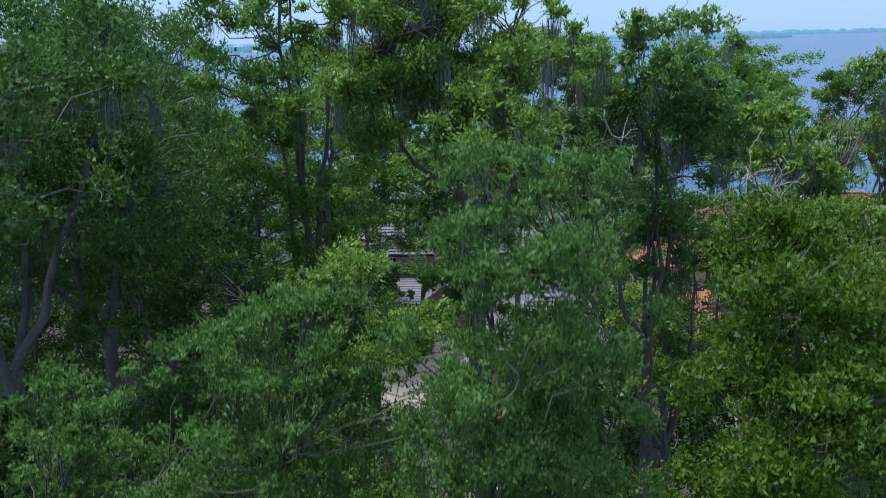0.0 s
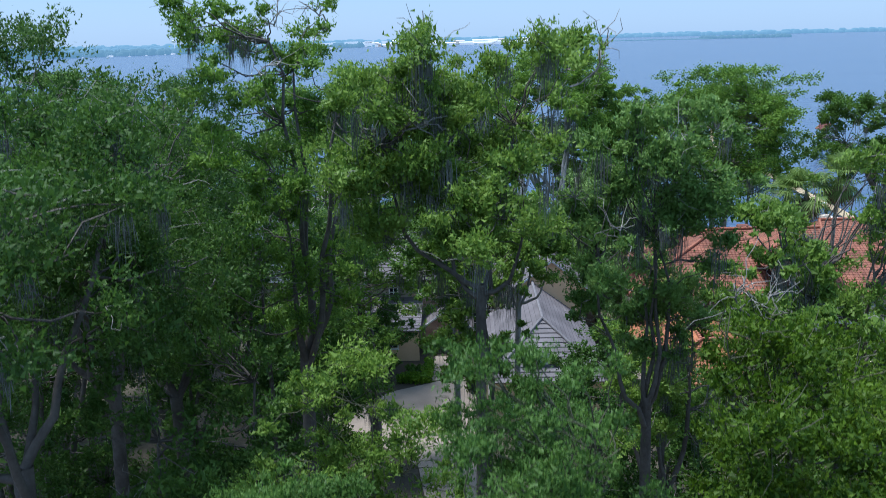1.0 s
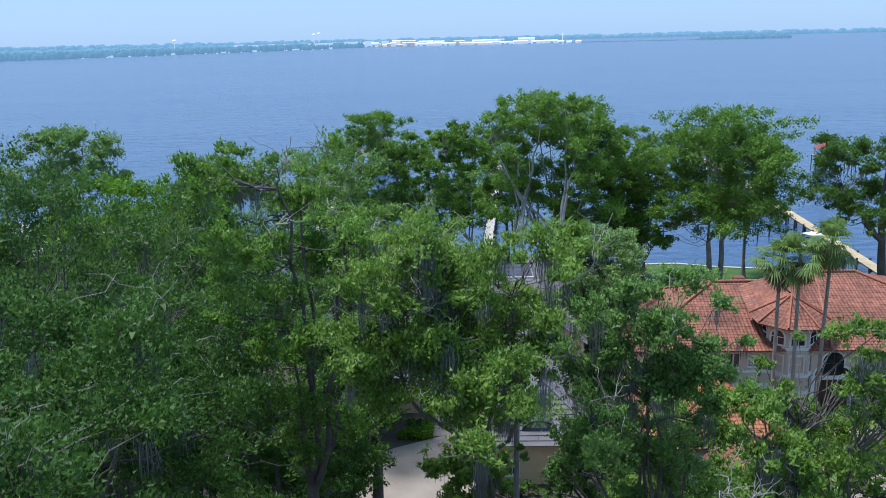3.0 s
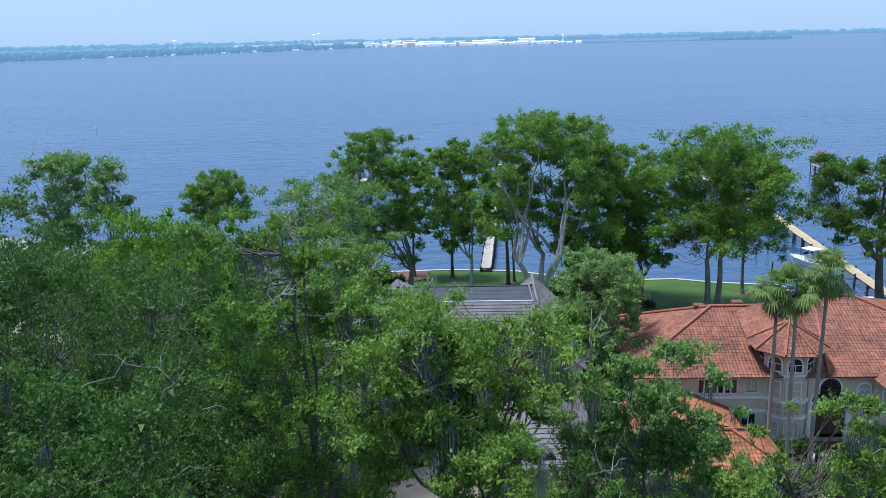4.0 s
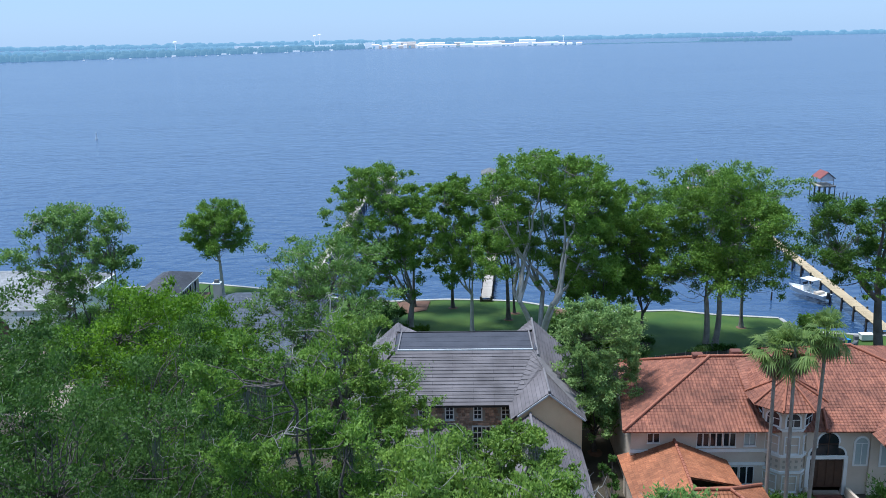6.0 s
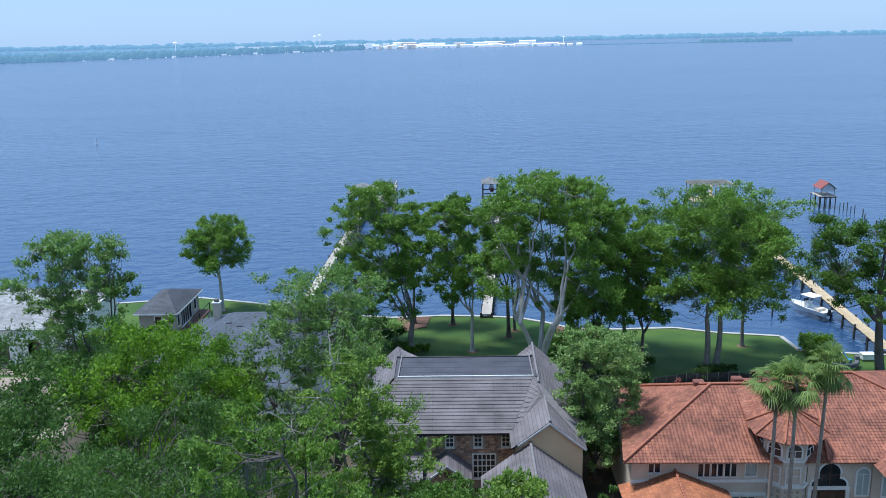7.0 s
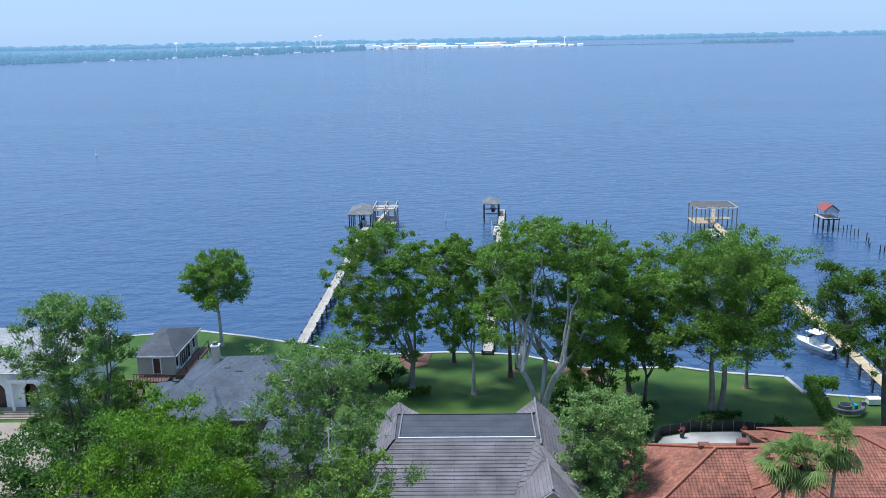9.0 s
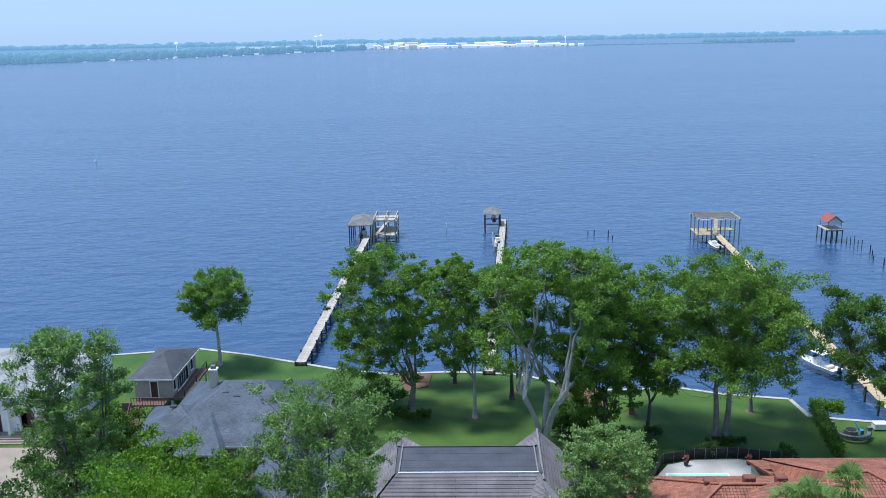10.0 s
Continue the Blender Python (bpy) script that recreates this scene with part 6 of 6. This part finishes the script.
MIDDLE = [
    (-33.2, 73, 2.1, 26.4, 5.8, L_FRESH, 0.3, dict(count=40000, size=0.26, even=True, clump=0.17, clumps=130, moss=14, twigs=130, dead=12, pale=True, twig_r=0.05)),
    (-19.0, 52, 2.1, 25.2, 6.6, L_VIVID, 0.35, dict(count=38000, size=0.22, twigs=60, even=True, clump=0.17, clumps=120)),
    (-10.5, 65, 2.1, 25.0, 6.8, L_FRESH, 0.3, dict(count=44000, size=0.23, moss=14, twigs=170, dead=22, clumps=140, even=True, clump=0.16, pale=True, twig_r=0.055)),
    (-5.6, 50, 2.1, 23.4, 4.4, L_LIGHT, 0.3, dict(count=28000, size=0.22, moss=8, twigs=90, dead=8, pale=True, twig_r=0.045)),
    (-13.5, 38, 2.1, 26.8, 6.8, L_DARK, 0.45, dict(count=52000, size=0.16, moss=16, twigs=60, clumps=130, even=True, clump=0.16, twig_r=0.02)),
    (-25, 40, 2.1, 28.5, 7.0, L_DARK, 0.45, dict(count=36000, size=0.2, twig_r=0.02, moss=16, twigs=60)),
    (-37, 53, 2.1, 25.0, 6.5, L_DARK, 0.3, dict(count=16000, size=0.28)),
    (-28, 58, 2.1, 21.0, 7.0, L_DARK, 0.25, dict(count=26000, size=0.3)),
    (-45, 62, 2.1, 24.0, 7.5, L_OAK, 0.25, dict(count=18000, size=0.34)),
    (-37.5, 88, 2.1, 13.0, 4.4, L_BRIGHT, 0.2, dict(count=20000, size=0.3)),
    (14.5, 40, 2.1, 12.5, 4.6, L_OAK, 0.2, dict(count=20000, size=0.24)),
    (23, 42, 2.1, 14.0, 5.5, L_BRIGHT, 0.2, dict(count=18000, size=0.26)),
    (34, 50, 2.1, 17.0, 6.5, L_OAK, 0.2, dict(count=20000, size=0.28)),
    (-17, 60, 2.1, 20.5, 5.2, L_OAK, 0.2, dict(count=18000, size=0.26)),
    (-24, 82, 2.1, 10.5, 3.6, L_VIVID, 0.1, dict(count=12000, size=0.26)),
    (-31.5, 86, 2.0, 8.6, 3.0, L_VIVID, 0.1, dict(count=9000, size=0.26)),
    (-25, 67, 2.1, 20.0, 5.2, L_VIVID, 0.2, dict(count=18000, size=0.28)),
    (-8.5, 36, 2.1, 21.5, 4.6, L_DARK, 0.25, dict(count=24000, size=0.22, moss=10)),
    (-17, 31, 2.1, 23.5, 5.0, L_DARK, 0.25, dict(count=22000, size=0.22, moss=10)),
    (9.5, 37, 2.1, 14.5, 3.8, L_DARK, 0.1, dict(count=16000, size=0.22)),
    (17, 29, 2.1, 17.0, 4.6, L_OAK, 0.2, dict(count=16000, size=0.22)),
    (8, 47, 2.1, 12.5, 3.6, L_DARK, 0.15, dict(count=14000, size=0.24)),
    (-8.2, 44, 2.1, 15.5, 4.4, L_OAK, 0.15, dict(count=20000, size=0.24)),
    (-15.5, 46, 2.1, 17.5, 5.0, L_DARK, 0.15, dict(count=20000, size=0.24)),
    (-25, 48, 2.1, 13.0, 5.2, L_DARK, 0.08, dict(count=18000, size=0.24)),
    (-17.5, 38, 2.1, 12.5, 4.4, L_DARK, 0.08, dict(count=15000, size=0.22)),
    (-6.6, 65.2, 2.1, 8.8, 2.4, L_DARK, 0.12, dict(count=9000, size=0.24)),
    (-0.4, 40, 2.1, 20.8, 3.2, L_OAK, 0.7, dict(trunk=0.22, bark=M_MIDBARK, count=20000, size=0.2, moss=20, twigs=60, pale=True)),
    (3.0, 40, 2.1, 21.4, 2.4, L_LIGHT, 0.8, dict(trunk=0.2, bark=M_MIDBARK, count=15000, size=0.2, moss=14, twigs=50, pale=True)),
]
for i, (x, y, g0, top, rx, leaf, low, more) in enumerate(MIDDLE):
    more["clumps"] = int(more.get("clumps", 80) * 1.55)
    more["count"] = int(more["count"] * 1.25)
    more["size"] *= 0.7
    more["wide"] = 0.36
    tree("tree", x, y, g0, top, rx, 300 + i, leaf, "broad live oak in full leaf with pale twigs", low=low, group="oaks among the houses", trunk=more.pop("trunk", 0.45), **more)

FRONT = [
    (-10.4, 18.0, 2.1, 27.4, 5.8, L_DARK, 0.72, dict(count=66000, moss=50, twigs=130, dead=4, clumps=120)),
    (-12.5, 28, 2.1, 29.2, 5.4, L_DARK, 0.6, dict(count=50000, moss=20, twigs=120, clumps=100)),
    (-5.6, 28.5, 2.1, 29.9, 3.6, L_RIVER, 0.62, dict(count=40000, moss=14, twigs=120, dead=6, clumps=80)),
    (0.4, 23.0, 2.1, 28.6, 3.6, L_LIGHT, 0.8, dict(count=60000, trunk=0.22, moss=60, twigs=160, dead=12, clumps=110)),
    (5.4, 24.0, 2.1, 26.6, 3.0, L_FRESH, 0.7, dict(count=38000, trunk=0.24, moss=26, twigs=90, dead=4, clumps=60)),
    (8.4, 19.5, 2.1, 24.4, 2.3, L_LIGHT, 0.45, dict(count=30000, moss=16, twigs=60, dead=6, clumps=60)),
    (11.6, 23.5, 2.1, 25.4, 2.6, L_LIGHT, 0.66, dict(count=20000, moss=16, twigs=80, dead=6, clumps=70)),
    (6.6, 14.8, 2.1, 22.8, 3.8, L_BRIGHT, 0.55, dict(count=60000, size=0.13, twigs=60, dead=12, clumps=100)),
    (0.75, 9.1, 2.1, 24.9, 1.7, L_SAGE, 0.64, dict(count=62000, size=0.066, twigs=24, twig_r=0.012, clumps=150)),
    (-2.9, 9.6, 2.1, 23.1, 1.6, L_SAGE, 0.68, dict(count=34000, size=0.066, twigs=16, twig_r=0.012, clumps=100)),
    (-0.9, 9.2, 2.1, 23.2, 1.5, L_SAGE, 0.68, dict(count=32000, size=0.066, twigs=16, twig_r=0.012, clumps=90)),
    (-2.4, 18.5, 2.1, 21.4, 2.7, L_LIGHT, 0.5, dict(count=34000, size=0.13, twigs=60, clumps=90)),
    (-6.8, 21.5, 2.1, 21.5, 3.6, L_DARK, 0.45, dict(count=26000, size=0.17, moss=10, twigs=40, clumps=80)),
    (2.6, 27, 2.1, 17.5, 2.6, L_DARK, 0.3, dict(count=12000, size=0.17, twigs=40, clumps=60)),
    (0.9, 30, 2.1, 22.5, 2.2, L_LIGHT, 0.7, dict(trunk=0.2, count=24000, size=0.17, moss=18, twigs=50, clumps=60)),
    (7.8, 31, 2.1, 20.5, 3.0, L_LIGHT, 0.5, dict(count=24000, size=0.17, moss=18, twigs=50, clumps=60)),
    (-4.9, 10.2, 2.1, 22.1, 1.3, L_SAGE, 0.7, dict(count=26000, size=0.066, twigs=16, twig_r=0.012, clumps=80)),
    (-7.2, 12.4, 2.1, 20.6, 2.4, L_DARK, 0.6, dict(count=30000, size=0.13, twigs=40, clumps=70)),
    (-20, 24, 2.1, 29.2, 5.0, L_DARK, 0.5, dict(count=26000, size=0.2, moss=14, twigs=60, clumps=80)),
    (15.5, 18, 2.1, 22.6, 3.6, L_OAK, 0.55, dict(count=24000, moss=14, twigs=60, clumps=70)),
]
for i, (x, y, g0, top, rx, leaf, low, more) in enumerate(FRONT):
    more["size"] = more.get("size", 0.15) * 0.74
    more["wide"] = 0.3
    more["clumps"] = int(more.get("clumps", 70) * 1.45)
    more["count"] = int(more["count"] * 1.15)
    if "moss" in more:
        more["moss"] = int(more["moss"] * 1.25)
    if "moss" not in more:
        more["wood"] = more["bark"] = M_SHOOT
    label = "large live oak hung with grey spanish moss" if "moss" in more else "leafy young tree with upright fresh shoots"
    tree("live_oak" if "moss" in more else "tree", x, y, g0, top, rx, 500 + i, leaf, label, low=low, group="front oaks", trunk=more.pop("trunk", 0.34 if "moss" in more else 0.1), limb=0.38 if "moss" in more else 0.22, **more)

palm(24.8, 61.8, 2.1, 18.8, 1, (-0.2, 0))
palm(23.5, 62.4, 2.1, 18.4, 2, (-0.1, 0))
palm(26.9, 62.7, 2.1, 19.6, 3, (0.3, 0))

# ---- shrubs ----
SHRUBS = [
    (-9.9, 112.3, 1.9, 2.6, 2.4, 3.4, L_DARK), (-12.6, 111.5, 1.9, 2.4, 2.2, 3.2, L_DARK), (-8.6, 109.6, 2.0, 1.5, 1.2, 1.6, L_DARK), (11.6, 104.6, 1.9, 1.8, 1.8, 3.0, L_DARK), (13.6, 108.0, 1.9, 2.2, 2.2, 3.2, L_DARK), (17.2, 106.0, 1.9, 2.2, 2.0, 4.4, L_VIVID), (15.0, 102.6, 1.9, 2.2, 2.0, 3.8, L_OAK), (-7.0, 108.5, 2.0, 1.6, 1.0, 1.2, L_BRIGHT), (-5.4, 109.2, 2.0, 1.4, 0.9, 1.0, L_BRIGHT), (-11.5, 117, 1.8, 2.4, 2.0, 2.4, L_DARK),
    (12.6, 110, 1.9, 2.0, 2.6, 2.6, L_OAK), (14.0, 106, 1.9, 2.2, 2.2, 3.0, L_OAK), (15.6, 100, 1.9, 2.0, 2.0, 3.4, L_BRIGHT), (18.5, 99.5, 1.9, 2.0, 2.0, 3.6, L_BRIGHT),
    (29.6, 101.6, 1.9, 1.9, 1.0, 0.9, L_DARK), (32.0, 101.8, 1.9, 1.6, 1.0, 0.9, L_DARK), (22.8, 103.8, 1.9, 1.2, 1.0, 1.2, L_DARK), (21.0, 97.0, 2.0, 1.2, 1.2, 1.8, L_DARK), (27.8, 98.6, 2.0, 1.4, 1.2, 1.6, L_PALM), (36.4, 97.6, 2.0, 1.2, 1.2, 1.8, L_DARK),
    (33.0, 61.8, 2.1, 2.4, 2.4, 4.4, L_DARK), (25.5, 64.6, 2.1, 1.8, 1.0, 1.8, L_OAK), (23.4, 65.3, 2.1, 1.4, 1.2, 1.6, L_DARK), (27.6, 64.8, 2.1, 1.0, 1.0, 1.4, L_DARK), (11.9, 64, 2.1, 0.8, 5.0, 5.0, L_DARK), (11.8, 56, 2.1, 1.2, 4.0, 3.0, L_OAK),
    (-4.0, 65.6, 2.1, 1.0, 1.5, 0.6, L_OAK), (0.1, 66.5, 2.1, 0.7, 1.6, 1.0, L_OAK), (-7.5, 66.8, 2.1, 2.2, 0.8, 1.1, L_OAK), (3.0, 54.6, 2.1, 2.6, 0.9, 1.2, L_OAK),
    (-12, 60, 2.1, 3, 3, 4, L_DARK), (-15, 45, 2.1, 4, 3, 5, L_DARK), (-8, 40, 2.1, 4, 3, 4, L_DARK), (-10, 30, 2.1, 4, 3, 5, L_DARK), (6, 36, 2.1, 4, 4, 7, L_DARK), (12, 32, 2.1, 4, 4, 8, L_OAK), (20, 32, 2.1, 5, 4, 8, L_OAK), (28, 38, 2.1, 4, 4, 6, L_OAK),
    (-16, 82, 2.1, 2, 2, 3, L_OAK), (-12.5, 90, 2.1, 1.6, 4, 2.6, L_DARK), (-12.0, 100, 2.0, 1.4, 5, 2.6, L_DARK), (-46, 96, 2.1, 3, 2.5, 5, L_BRIGHT), (-21, 116, 1.8, 2, 1.5, 1.5, L_OAK), (-15.5, 113, 1.9, 1.6, 2.5, 2.6, L_DARK),
]
for i, (x, y, z, rx, ry, h, leaf) in enumerate(SHRUBS):
    bush("shrub", x, y, z, rx, ry, h, 700 + i, leaf, "low bright clipped shrub" if h < 1.3 else "dense dark evergreen shrub beside the lawn", count=int(900 + 260 * rx * ry), size=0.2 if h < 3 else 0.26)


def hedge(p, q, z, h, w, seed, leaf, label, count):
    """A clipped hedge along a line: stems inside, leaves filling a soft-edged box."""
    rng = np.random.default_rng(seed)
    p, q = np.array((*p, z)), np.array((*q, z))
    n = int(np.linalg.norm(q - p) / 0.4)
    root = tagged(empty("hedge", (0, 0, 0)), label, "hedge", "hedges")
    side = np.cross((q - p) / np.linalg.norm(q - p), (0, 0, 1.0))
    C = np.array([p + (q - p) * i / n + side * o * w + np.array((0, 0, v * h)) for i in range(n + 1) for o in (-0.35, 0, 0.35) for v in (0.2, 0.5, 0.8)])
    C += rng.normal(size=C.shape) * 0.06
    V, F = leaves(rng, C, np.full(len(C), 0.42), count, 0.16, squash=0.9, subs=6)
    tagged(raw("foliage", V, F, leaf, root), kind="stuff")
    V, F = tube([(bez(p + (q - p) * i / n - (0, 0, 0.2), p + (q - p) * i / n + (0, 0, h * 0.8), (0.05, 0.03, 0), 4), np.linspace(0.05, 0.02, 4)) for i in range(0, n, 2)], 4)
    tagged(raw("stems", V, F, M_BARK, root), kind="stuff")


for p, q in (((-5.1, 63.8), (-3.0, 63.8)), ((-3.0, 63.8), (-2.9, 67.4))):
    hedge(p, q, 2.15, 0.7, 0.5, 802, L_VIVID, "low clipped box hedge round a bed beside the path", 2600)
hedge((44.6, 110.0), (42.6, 98.0), 1.85, 1.7, 1.4, 800, L_OAK, "long clipped boundary hedge beside the lawn", 15000)
hedge((44.6, 111.6), (48.2, 110.6), 1.5, 1.7, 1.6, 801, L_VIVID, "clipped bright hedge above the seawall", 8000)

# ---- stones of the front wall ----
def stones():
    rng = random.Random(9)
    shapes = []
    for k in range(6):
        bm = box(bmesh.new(), -0.5, 0.5, -0.5, 0.5, -0.5, 0.5)
        bmesh.ops.bevel(bm, geom=bm.edges[:], offset=0.13, segments=1, affect="EDGES")
        for v in bm.verts:
            v.co += Vector((rng.uniform(-0.07, 0.07), rng.uniform(-0.1, 0.1), rng.uniform(-0.07, 0.07)))
        me = bpy.data.meshes.new("stone")
        bm.to_mesh(me)
        bm.free()
        me.materials.append(M_STONE)
        shapes.append(me)
    for h, x0, x1, y, z0, z1, openings in STONES:
        z = z0
        while z < z1 - 0.1:
            hgt = rng.uniform(0.2, 0.34)
            x = -4.6
            while x < x1 - 0.15:
                w = rng.uniform(0.25, 0.55)
                if not any(o[0] - 0.12 < x + w and x < o[1] + 0.12 and o[2] - 0.15 < z + hgt and z < o[3] + 0.12 for o in openings):
                    ob = new("stone", rng.choice(shapes))
                    ob.parent = h
                    ob.matrix_basis = Matrix.LocRotScale((x + w / 2, y - 0.01, z + hgt / 2), None, (w - 0.03, 0.09, hgt - 0.03))
                x += w
            z += hgt


stones()
